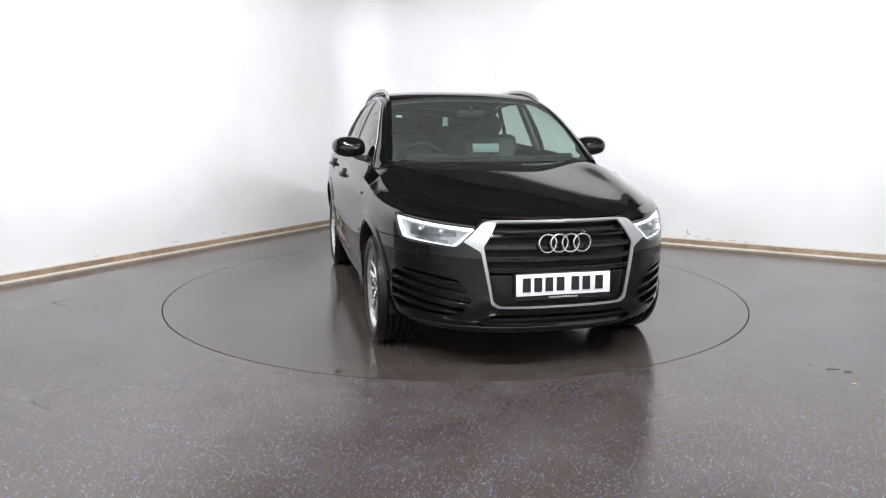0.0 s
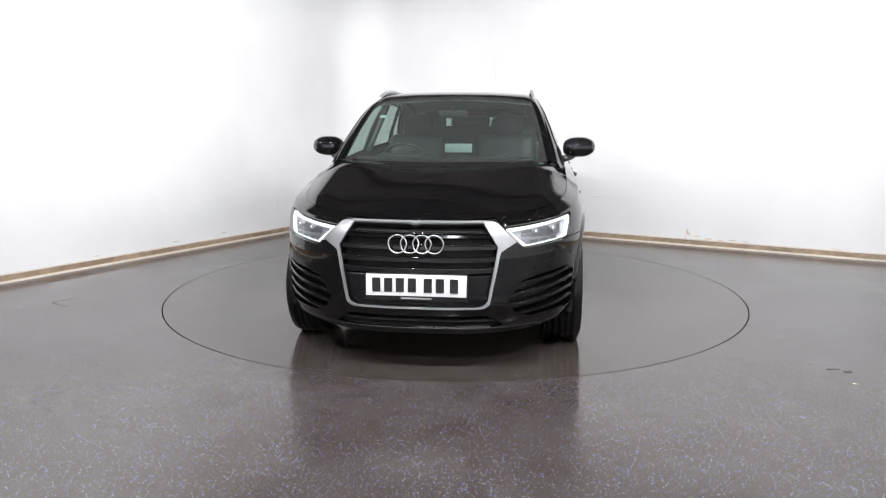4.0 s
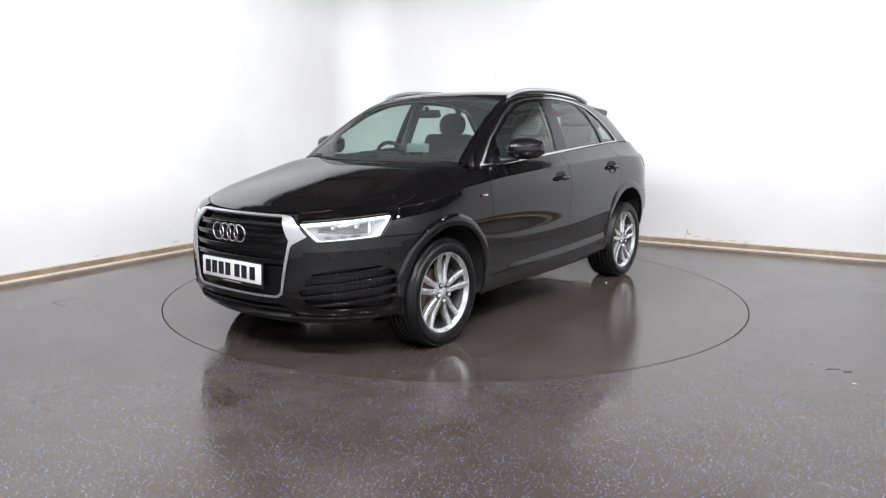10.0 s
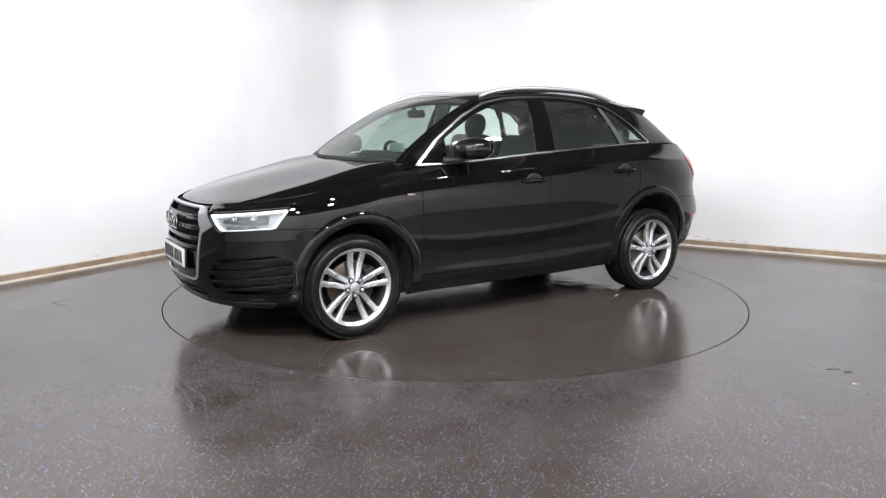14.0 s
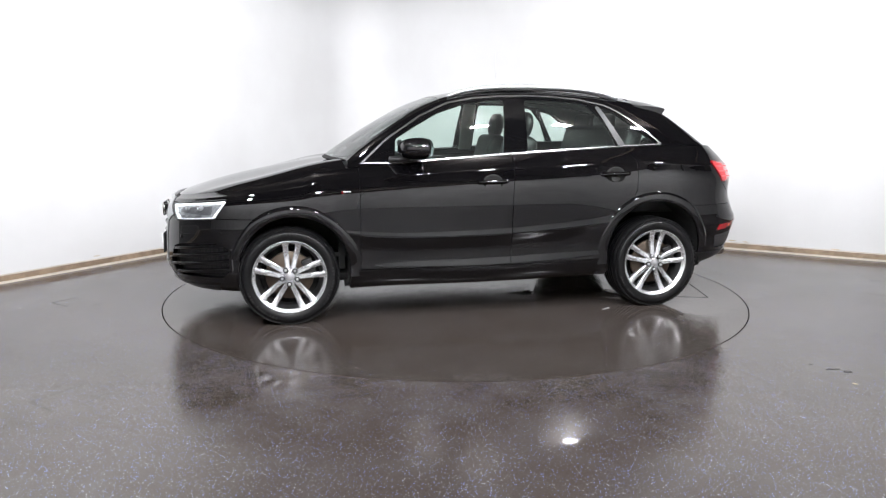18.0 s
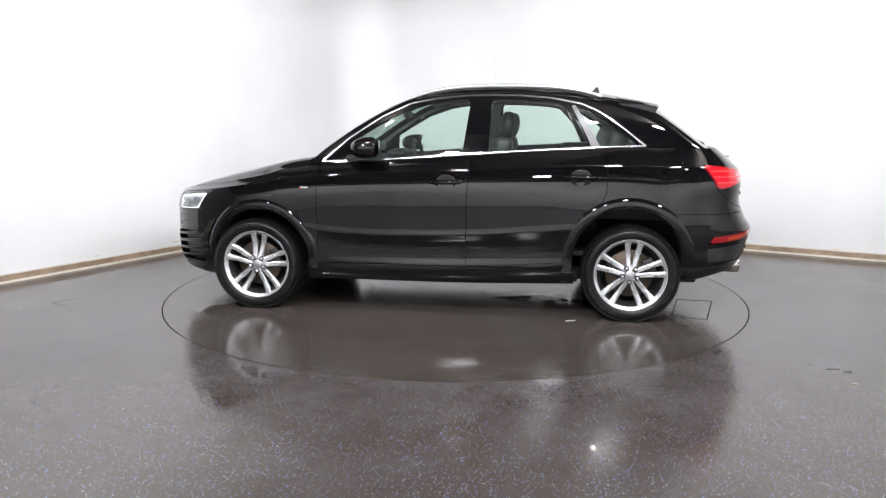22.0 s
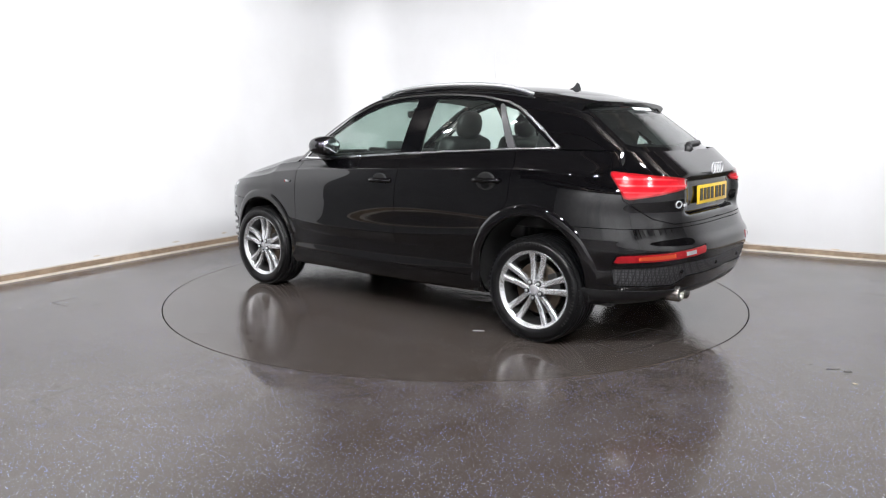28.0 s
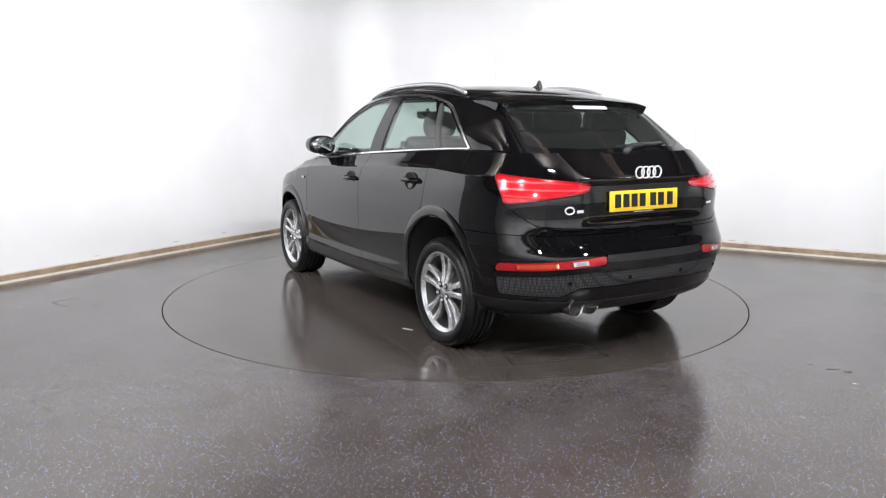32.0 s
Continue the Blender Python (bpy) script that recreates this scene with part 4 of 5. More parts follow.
def build_wheel():
    """A wheel in its own space: its axis is y, its face towards +y, the hub at the origin."""
    root = new("wheel")
    turn = pose(0, 0, 0, -90)
    h = 0.115
    tread = [(0.236, -h + 0.005), (0.262, -h), (0.300, -h + 0.006), (0.322, -h + 0.020), (WHEEL_R, -h + 0.040)]
    prof = list(tread)
    for y in (-0.055, -0.020, 0.020, 0.055):
        prof += [(WHEEL_R, y - 0.006), (WHEEL_R - 0.008, y - 0.004), (WHEEL_R - 0.008, y + 0.004), (WHEEL_R, y + 0.006)]
    prof += [(r, -y) for r, y in reversed(tread)]
    side = [(0.300, h - 0.004), (0.285, h + 0.001), (0.262, h), (0.250, h - 0.004), (0.240, h - 0.012)]
    prof = prof[:-2] + side
    tyre = part("tyre", lathe(prof, turn, 72), TYRE, root, "black tyre with grooved tread")
    blocks = bmesh.new()
    for k in range(64):
        a = 360 * k / 64
        for hh, tilt in ((0.088, 14), (-0.088, -14)):
            box(0.010, 0.022, 0.034, turn @ pose(0, 0, 0, 0, 0, a) @ pose(WHEEL_R - 0.0105, 0, hh, 0, -tilt if hh > 0 else tilt, 0), bm=blocks)
    tagged(part("tread", blocks, TYRE, tyre, smooth=False), kind="stuff")
    words = bmesh.new()
    for a0 in (20, 140, 260):
        for k in range(13):
            if k in (4, 9):
                continue
            box(0.014, 0.009, 0.003, turn @ pose(0, 0, 0, 0, 0, a0 + 4.2 * k) @ pose(0.284, 0, h + 0.0015), bm=words)
    tagged(part("sidewall_writing", words, TYREMARK, tyre, smooth=False), kind="stuff")
    rim_prof = [(0.232, -0.10), (0.205, -0.09), (0.195, 0.0), (0.205, 0.055), (0.219, 0.080), (0.222, 0.086), (0.226, 0.087), (0.229, 0.096), (0.234, 0.097), (0.236, 0.104), (RIM_R, 0.104), (RIM_R + 0.001, 0.096)]
    rim = part("rim", lathe(rim_prof[4:], turn, 72, flip=True), SILVER, root, "silver alloy wheel rim")
    # inner part of the same rim, in dark metal to paint its shade
    part("barrel", lathe(rim_prof[:5], turn, 48, flip=True), DARKMETAL, rim, "rim barrel, coloured dark for the shade inside it")
    # five twin spokes
    for k in range(5):
        for sg in (-1, 1):
            mid = -95 + 72 * k
            bm = bmesh.new()
            rows = []
            for f in np.linspace(0, 1, 9):
                r = 0.040 + (0.226 - 0.040) * f
                off = sg * (0.0165 + 0.0285 * f ** 1.1)
                half = 0.0150 + 0.0048 * f + 0.010 * max(0, f - 0.88) / 0.12
                top = 0.090 - 0.018 * math.sin(math.pi * f * 0.9) + 0.006 * f
                rows.append([(r, off - half, top - 0.030), (r, off - half, top - 0.006), (r, off - half * 0.6, top), (r, off + half * 0.6, top),
                             (r, off + half, top - 0.006), (r, off + half, top - 0.030)])
            m = turn @ pose(0, 0, 0, 0, 0, mid)
            vs = [[bm.verts.new(m @ Vector(p)) for p in row] for row in rows]
            for a, b in zip(vs, vs[1:]):
                for i in range(6):
                    bm.faces.new((a[i], b[i], b[(i + 1) % 6], a[(i + 1) % 6]))
            bm.faces.new(vs[0])
            bm.faces.new(vs[-1][::-1])
            bmesh.ops.recalc_face_normals(bm, faces=bm.faces)
            part("spoke", bm, SILVER, rim)
    hub = lathe([(0.0, 0.084), (0.030, 0.084), (0.034, 0.078), (0.060, 0.074), (0.066, 0.066), (0.068, 0.03)], turn, 36, flip=True)
    part("hub", hub, SILVER, rim)
    cap = part("centre_cap", lathe([(0.0, 0.090), (0.024, 0.089), (0.029, 0.084)], turn, 28, flip=True), LAMPGREY, rim, "round centre cap")
    for k in range(5):
        a = math.radians(-95 + 36 + 72 * k)
        m = turn @ pose(0.051 * math.cos(a), 0.051 * math.sin(a), 0.0895)
        part("bolt_recess", lathe([(0.010, 0.0015), (0.0165, 0.0015), (0.0175, -0.004)], m, 14, flip=True), UNDER, rim)
        part("wheel_bolt", lathe([(0.0, 0.012), (0.007, 0.012), (0.0095, 0.009), (0.0095, 0.0), (0.013, -0.002)], m, 12, flip=True), SATIN, rim)
    part("brake_disc", lathe([(0.05, 0.03), (0.155, 0.03), (0.158, 0.026), (0.158, 0.008), (0.05, 0.008)], turn, 48, flip=True), DISC, root, "rusty brake disc")
    part("hub_well", lathe([(0.0, -0.03), (0.19, -0.03), (0.20, -0.02)], turn, 32, flip=True), UNDER, root)
    cal = box(0.07, 0.13, 0.06, turn @ pose(0, 0, 0, 0, 0, 200) @ pose(0.135, 0, 0.035), 0.012)
    part("brake_caliper", cal, DARKMETAL, root)
    return root


def wheels():
    wheel = build_wheel()
    wheel.parent = car
    spots = [pose(1.300, 0.770, HUB_Z), pose(-1.300, 0.770, HUB_Z),
             pose(1.300, -0.770, HUB_Z, 0, 0, 180), pose(-1.300, -0.770, HUB_Z, 0, 0, 180)]
    wheel.matrix_basis = spots[0]
    for m in spots[1:]:
        copy_thing(wheel, m)
    for (cx, cz, r), loose in ((ARCH_F, -1), (ARCH_R, 1)):
        for sg in (1, -1):
            bm = bmesh.new()
            # close to the body's edge on the side where the tyre leaves a gap
            arc = [(1.0, 0.0, 0.12)] + [(math.cos(a), math.sin(a), 0.0) for a in np.linspace(0, math.pi, 25)] + [(-1.0, 0.0, 0.12)]
            line = [(cx + (r + 0.012 - 0.017 * min(1, max(0, loose * c + 0.4) * 2)) * c, cz + (r - 0.004) * k - down) for c, k, down in arc]
            edge = flank_y(cx, cz)
            rows = [[bm.verts.new((x, sg * (edge(x, max(z, 0.36)) - 0.004 - deep), z)) for x, z in line] for deep in (0.0, 0.37)]
            for i in range(len(arc) - 1):
                bm.faces.new((rows[0][i], rows[0][i + 1], rows[1][i + 1], rows[1][i]))
            bm.faces.new(rows[1])
            part("wheel_arch_liner", bm, UNDER, car, "dark wheel arch liner")
    for x, low in ((0.852, 0.222), (-0.875, 0.245)):
        for sg in (1, -1):
            flap = slab([(0.0, low), (0.03, low - 0.01), (0.045, 0.36), (0.02, 0.46), (-0.02, 0.46), (-0.03, 0.30)], 0.27, pose(x, sg * 0.715, 0, 90), 0.004)
            part("arch_closing_panel", flap, UNDER, car, "dark closing panel between wheel arch and sill")
    for x in (1.3, -1.3):
        part("axle", tube([(x, -0.72, HUB_Z), (x, 0.72, HUB_Z)], 0.045, 10), DARKMETAL, car)


wheels()


# ---- nose ----
def ellipse_ring(cx, cz, r, wire, material, parent, xs, name="badge_ring", axis=1):
    pts = [(xs, axis * (cx + r * math.cos(a)), cz + r * math.sin(a)) for a in np.linspace(0, 2 * math.pi, 40, endpoint=False)]
    return part(name, tube(pts, wire, 8, closed=True, up=(1, 0, 0)), material, parent)


def nose_x(y, z):
    """How far forward the nose reaches at y, z."""
    v = TUB.V[TUB.V[:, 0] > 1.2]
    d = np.hypot(v[:, 1] - y, v[:, 2] - z)
    k = np.argsort(d)[:8]
    w = 1 / (d[k] + 0.002) ** 2
    return float((v[k, 0] * w).sum() / w.sum())


DRL_IN = [(HEADLIGHT[0][0] + 0.036, HEADLIGHT[0][1] - 0.018), (HEADLIGHT[1][0] - 0.028, HEADLIGHT[1][1] - 0.018), (HEADLIGHT[2][0] - 0.020, HEADLIGHT[2][1] + 0.010), (HEADLIGHT[3][0] + 0.018, HEADLIGHT[3][1] + 0.009)]


def nose_parts():
    front = clip(TUB, nose)
    surround = cut(front, inside(GRILLE_OUT, 1, 2, -0.001), outside(GRILLE_IN, 1, 2), outside(HEADLIGHT, 6, 2, 0.006))
    panel("grille_surround", surround, SATIN, car, "satin silver single-frame grille surround", lift=0.006, thick=0.010, sides="LR")
    liner = cut(front, inside(GRILLE_IN, 1, 2, 0.004), outside(GRILLE_IN, 1, 2, -0.004))
    grille = new("grille")
    grille.parent = car
    panel("grille_liner", liner, SLAT, grille, lift=-0.003, thick=0.05, sides="LR")
    panel("backing", cut(front, inside(GRILLE_IN, 1, 2, 0.004)), UNDER, grille, lift=-0.045, thick=0.0, sides="LR")
    for z in (0.737, 0.676, 0.613, 0.556):
        zone = cut(front, inside(GRILLE_IN, 1, 2, -0.004), lambda V: 0.0135 - np.abs(V[:, 2] - z))
        panel("slat", zone, SLAT, grille, lift=-0.008, thick=0.045, sides="LR")
        reach = float(np.interp(z, [0.39, 0.674, 0.788], [0.355, 0.404, 0.328]))
        edge = smooth_line([(nose_x(abs(y), z) - 0.006, y, z + 0.009) for y in np.linspace(-reach, reach, 13)], 40)
        part("slat_edge", tube(edge, 0.005, 8), PAINT, grille, "glossy rounded slat edge")
    low = cut(front, inside(GRILLE_IN, 1, 2, -0.004), lambda V: 0.53 - V[:, 2])
    panel("plate_panel", low, SLAT, grille, lift=-0.020, thick=0.03, sides="LR")
    badge = new("ring_badge")
    badge.parent = car
    for c in (-0.0945, -0.0315, 0.0315, 0.0945):
        ellipse_ring(c, 0.694, 0.0465, 0.0055, CHROME, badge, 2.168)
    plate = part("number_plate", box(0.010, 0.520, 0.112, pose(2.166, 0, 0.480, 0, -2, 0), 0.003), WHITEPLATE, car, "white front number plate")
    for i, y in enumerate((-0.205, -0.143, -0.082, -0.020, 0.062, 0.124, 0.196)):
        part("character_bar", box(0.004, 0.042, 0.072, pose(2.173, y, 0.482, 0, -2, 0)), INK, plate)
    part("plate_holder", box(0.012, 0.53, 0.14, pose(2.156, 0, 0.470, 0, -2, 0), 0.004), TRIM, car)
    part("holder_writing", box(0.003, 0.16, 0.008, pose(2.1645, 0, 0.412)), SCUFF, car, "small pale line of writing")
    for sides in "LR":
        lamp = new("headlight")
        lamp.parent = car
        lamp["label"] = "white LED headlight, lit"
        sg = 1 if sides == "L" else -1
        panel("lens", cut(front, inside(HEADLIGHT, 6, 2, -0.001)), LENS, lamp, lift=0.001, thick=0.0, sides=sides)
        band = cut(front, inside(HEADLIGHT, 6, 2, -0.005), outside(DRL_IN, 6, 2))
        panel("running_light", band, GLOW, lamp, "bright daytime running light", lift=-0.010, thick=0.02, sides=sides)
        core = cut(front, inside(HEADLIGHT, 6, 2, 0.0))
        panel("reflector", core, LAMPWHITE, lamp, "pale lamp bowl", lift=-0.035, thick=0.0, sides=sides)
        shelf = cut(front, inside(HEADLIGHT, 6, 2, -0.024), lambda V: 0.004 - np.abs(V[:, 2] - 0.718 - 0.05 * (HEADLIGHT[0][0] - V[:, 6])))
        panel("shelf", shelf, LAMPWHITE, lamp, lift=-0.014, thick=0.02, sides=sides)
        upper = cut(front, inside(HEADLIGHT, 6, 2, -0.030), lambda V: V[:, 2] - 0.728 - 0.05 * (HEADLIGHT[0][0] - V[:, 6]),
                    lambda V: V[:, 6] - s_front(0.545, 0.74) , lambda V: s_front(0.76, 0.74) - V[:, 6])
        panel("lamp_mask", upper, LAMPDARK, lamp, lift=-0.026, thick=0.008, sides=sides)
        sg = 1 if sides == "L" else -1
        for y, z, r in ((0.600, 0.745, 0.013), (0.690, 0.752, 0.014)):
            m = pose(nose_x(y, z) - 0.026, sg * y, z, 0, 90, 0) @ pose(0, 0, 0, sg * -35)
            ring_ = part("projector", lathe([(r * 0.55, 0.012), (r, 0.016), (r * 1.25, 0.012), (r * 1.3, -0.02)], m, 20), LAMPWHITE, lamp, "round projector bezel")
            part("led", lathe([(0.0, 0.014), (r * 0.4, 0.012), (r * 0.56, 0.008)], m, 14), LED, ring_, "lit white lamp")
        for k in range(3):
            y0 = 0.585 + 0.052 * k
            cell = [(s_front(y0, 0.70), 0.700 + 0.004 * k), (s_front(y0 + 0.040, 0.70), 0.703 + 0.004 * k), (s_front(y0 + 0.034, 0.69), 0.688 + 0.004 * k), (s_front(y0 + 0.006, 0.69), 0.686 + 0.004 * k)]
            panel("indicator_cell", cut(front, inside(cell, 6, 2)), LAMPDARK, lamp, lift=-0.008, thick=0.01, sides=sides)
        vent = new("side_vent")
        vent.parent = car
        panel("mesh", cut(front, inside(VENT, 6, 2, 0.006)), HONEY, vent, "black honeycomb mesh", lift=-0.050, thick=0.0, sides=sides)
        s0 = VENT[0][0]
        for z in (0.500, 0.446, 0.392, 0.338):
            zone = cut(front, inside(VENT, 6, 2, -0.003), lambda V: 0.009 - np.abs(V[:, 2] - z + 0.10 * (s0 - V[:, 6]) - 0.014))
            panel("blade", zone, SLAT, vent, lift=0.002, thick=0.045, sides=sides)
            ys = [y for y in np.linspace(0.47, 0.80, 24) if inside(VENT, 6, 2, -0.006)(np.array([[0, 0, 0, 0, 0, 0, s_front(y, z)], ]) * 1.0 + np.array([[0, 0, z + 0.014 - 0.10 * (s0 - s_front(y, z)), 0, 0, 0, 0]]))[0] > 0]
            if len(ys) > 4:
                line = [(nose_x(y, z + 0.014) + 0.002, sg * y, z + 0.020 - 0.10 * (s0 - s_front(y, z))) for y in np.linspace(ys[0], ys[-1], 9)]
                part("blade_edge", tube(smooth_line(line, 24), 0.0045, 8), PAINT, vent)
        rim = cut(front, inside(VENT, 6, 2, 0.008), outside(VENT, 6, 2, -0.004))
        panel("vent_rim", rim, PAINT, vent, lift=0.004, thick=0.03, sides=sides)
    panel("lower_inlet", cut(front, inside(INLET, 1, 2, 0.004)), UNDER, car, "black lower air inlet", lift=-0.05, thick=0.0, sides="LR")
    for z in (0.283,):
        zone = cut(front, inside(INLET, 1, 2, -0.002), lambda V: 0.006 - np.abs(V[:, 2] - z))
        panel("inlet_bar", zone, TRIM, car, lift=-0.012, thick=0.03, sides="LR")
    lip = cut(front, lambda V: 0.245 - V[:, 2], lambda V: V[:, 0] - 1.75)
    panel("chin_spoiler", lip, TRIM, car, "black plastic chin spoiler", lift=0.004, thick=0.02, sides="LR")


nose_parts()


# ---- tail ----
def tail_parts():
    rear = clip(TUB, lambda V: -1.3 - V[:, 0])
    for sides in "LR":
        lamp = new("tail_light")
        lamp.parent = car
        lamp["label"] = "wedge-shaped red tail light"
        panel("lens", cut(rear, inside(TAIL, 6, 2, -0.001)), RED, lamp, lift=0.004, thick=0.03, sides=sides)
        for z in (0.925, 0.962, 0.998):
            zone = cut(rear, inside(TAIL, 6, 2, -0.014), lambda V: 0.005 - np.abs(V[:, 2] - z + 0.02 * (V[:, 6] - TAIL[0][0])))
            panel("light_bar", zone, REDGLOW, lamp, "paler light guide bar", lift=0.006, thick=0.006, sides=sides)
        edge = cut(rear, inside(TAIL, 6, 2, -0.001), outside(TAIL, 6, 2, -0.010))
        panel("lens_edge", edge, REDDARK, lamp, lift=0.0055, thick=0.006, sides=sides)
    band = cut(rear, lambda V: 0.385 - V[:, 1], lambda V: 0.017 - np.abs(V[:, 2] - 0.985))
    panel("grip_recess", band, UNDER, car, "dark grip recess above the plate", lift=0.003, thick=0.006, sides="LR")
    plate = part("number_plate", box(0.010, 0.520, 0.112, pose(-2.046, 0, 0.884, 0, 3, 0), 0.003), YELLOWPLATE, car, "yellow rear number plate")
    for y in (0.205, 0.143, 0.082, 0.020, -0.062, -0.124, -0.196):
        part("character_bar", box(0.004, 0.042, 0.072, pose(-2.053, y, 0.886, 0, 3, 0)), INK, plate)
    part("plate_writing", box(0.003, 0.15, 0.007, pose(-2.046, 0, 0.822)), SCUFF, car, "small pale line of writing")
    badge = new("ring_badge")
    badge.parent = car
    for c in (-0.066, -0.022, 0.022, 0.066):
        pts = [(-2.068, c + 0.031 * math.cos(a), 1.037 + 0.031 * math.sin(a)) for a in np.linspace(0, 2 * math.pi, 36, endpoint=False)]
        part("badge_ring", tube(pts, 0.0048, 8, closed=True, up=(1, 0, 0)), BADGE, badge)
    for name, y, z, wide, tall in (("model_badge", 0.535, 0.850, 0.050, 0.036), ("model_badge", 0.475, 0.844, 0.045, 0.026), ("engine_badge", -0.545, 0.842, 0.065, 0.022)):
        v = TUB.V[TUB.V[:, 0] < -1.6]
        v = v[np.argmin((v[:, 1] - abs(y)) ** 2 + (v[:, 2] - z) ** 2)]
        turn = math.degrees(math.atan2(v[4], -v[3])) * (-1 if y > 0 else 1)
        m = pose(v[0] - 0.003, y, z, 0, 0, turn)
        loop = [m @ Vector((0, 0.5 * wide * math.cos(a), 0.5 * tall * math.sin(a))) for a in np.linspace(0, 2 * math.pi, 28, endpoint=False)]
        mark = tube(loop, 0.0042, 8, closed=True, up=(1, 0, 0)) if tall > 0.03 else box(0.006, wide, 0.6 * tall, m, 0.002)
        part(name, mark, BADGE, car, "small chrome badge mark")
    for y in (0.384, 0.490):
        m = pose(-2.066, y, 0.332, 0, -90, 0) @ Matrix.Diagonal((1.06, 1.06, 1.0, 1))
        pipe = part("exhaust_pipe", lathe([(0.038, -0.16), (0.043, 0.0), (0.0470, 0.004), (0.0480, 0.0), (0.0455, -0.16), (0.0, -0.15)], m, 28), EXHAUST, car, "round polished exhaust pipe")
        part("bore", lathe([(0.0, -0.022), (0.0405, -0.020)], m, 24), UNDER, pipe, "dark inside of the pipe")
    valance = cut(rear, lambda V: 0.365 - V[:, 2], lambda V: -1.55 - V[:, 0])
    panel("rear_valance", valance, TRIM, car, "black plastic rear valance", lift=0.004, thick=0.02, sides="LR")
    # wiper on the rear window
    wiper = new("rear_wiper")
    wiper.parent = car
    part("arm", tube([(-1.870, -0.03, 1.150), (-1.850, -0.08, 1.172), (-1.838, -0.18, 1.178), (-1.815, -0.36, 1.184)], lambda k: 0.021 - 0.008 * k, 8), TRIM, wiper)
    part("blade", box(0.012, 0.40, 0.014, pose(-1.812, -0.20, 1.172, 0, 35, 0)), TRIM, wiper)
    part("pivot", lathe([(0.0, 0.03), (0.02, 0.028), (0.026, 0.0)], pose(-1.87, -0.02, 1.142, 0, -50, 0), 16), TRIM, wiper)
    # roof spoiler
    bm = bmesh.new()
    rows = []
    for f in np.linspace(-1, 1, 25):
        y = 0.592 * f
        drop = 0.030 * f * f + 0.02 * max(0, abs(f) - 0.85) / 0.15
        tip = -1.520 + 0.055 * f * f
        rows.append([bm.verts.new(p) for p in ((-1.20, y, 1.512 - drop * 1.5), (-1.34, y, 1.482 - drop), (tip + 0.02, y, 1.449 - drop * 0.6), (tip, y, 1.440 - drop * 0.6),
                                               (tip + 0.015, y, 1.414 - drop * 0.6), (-1.43, y, 1.400 - drop * 0.8), (-1.40, y, 1.37 - drop * 0.8))])
    for a, b in zip(rows, rows[1:]):
        for i in range(6):
            bm.faces.new((a[i], b[i], b[i + 1], a[i + 1]))
    bm.faces.new(rows[0])
    bm.faces.new(rows[-1][::-1])
    bmesh.ops.recalc_face_normals(bm, faces=bm.faces)
    spoiler = part("roof_spoiler", bm, PAINT, car, "glossy black roof spoiler")
    part("brake_light", box(0.008, 0.26, 0.016, pose(-1.470, 0, 1.408, 0, 20, 0), 0.003), REDDARK, spoiler, "high-mounted brake light")
    fin = slab([(0.07, 0.0), (-0.07, 0.0), (-0.062, 0.028), (-0.050, 0.056), (-0.040, 0.057), (-0.02, 0.026), (0.03, 0.010)], 0.026,
               pose(-1.045, 0, 1.522, 90), 0.006)
    part("aerial", fin, TRIM, car, "small black shark-fin aerial")


REDGLOW = mat("red_light_bar", (0.55, 0.04, 0.05), 0.2, emit=(1.0, 0.06, 0.08), power=0.16)
tail_parts()


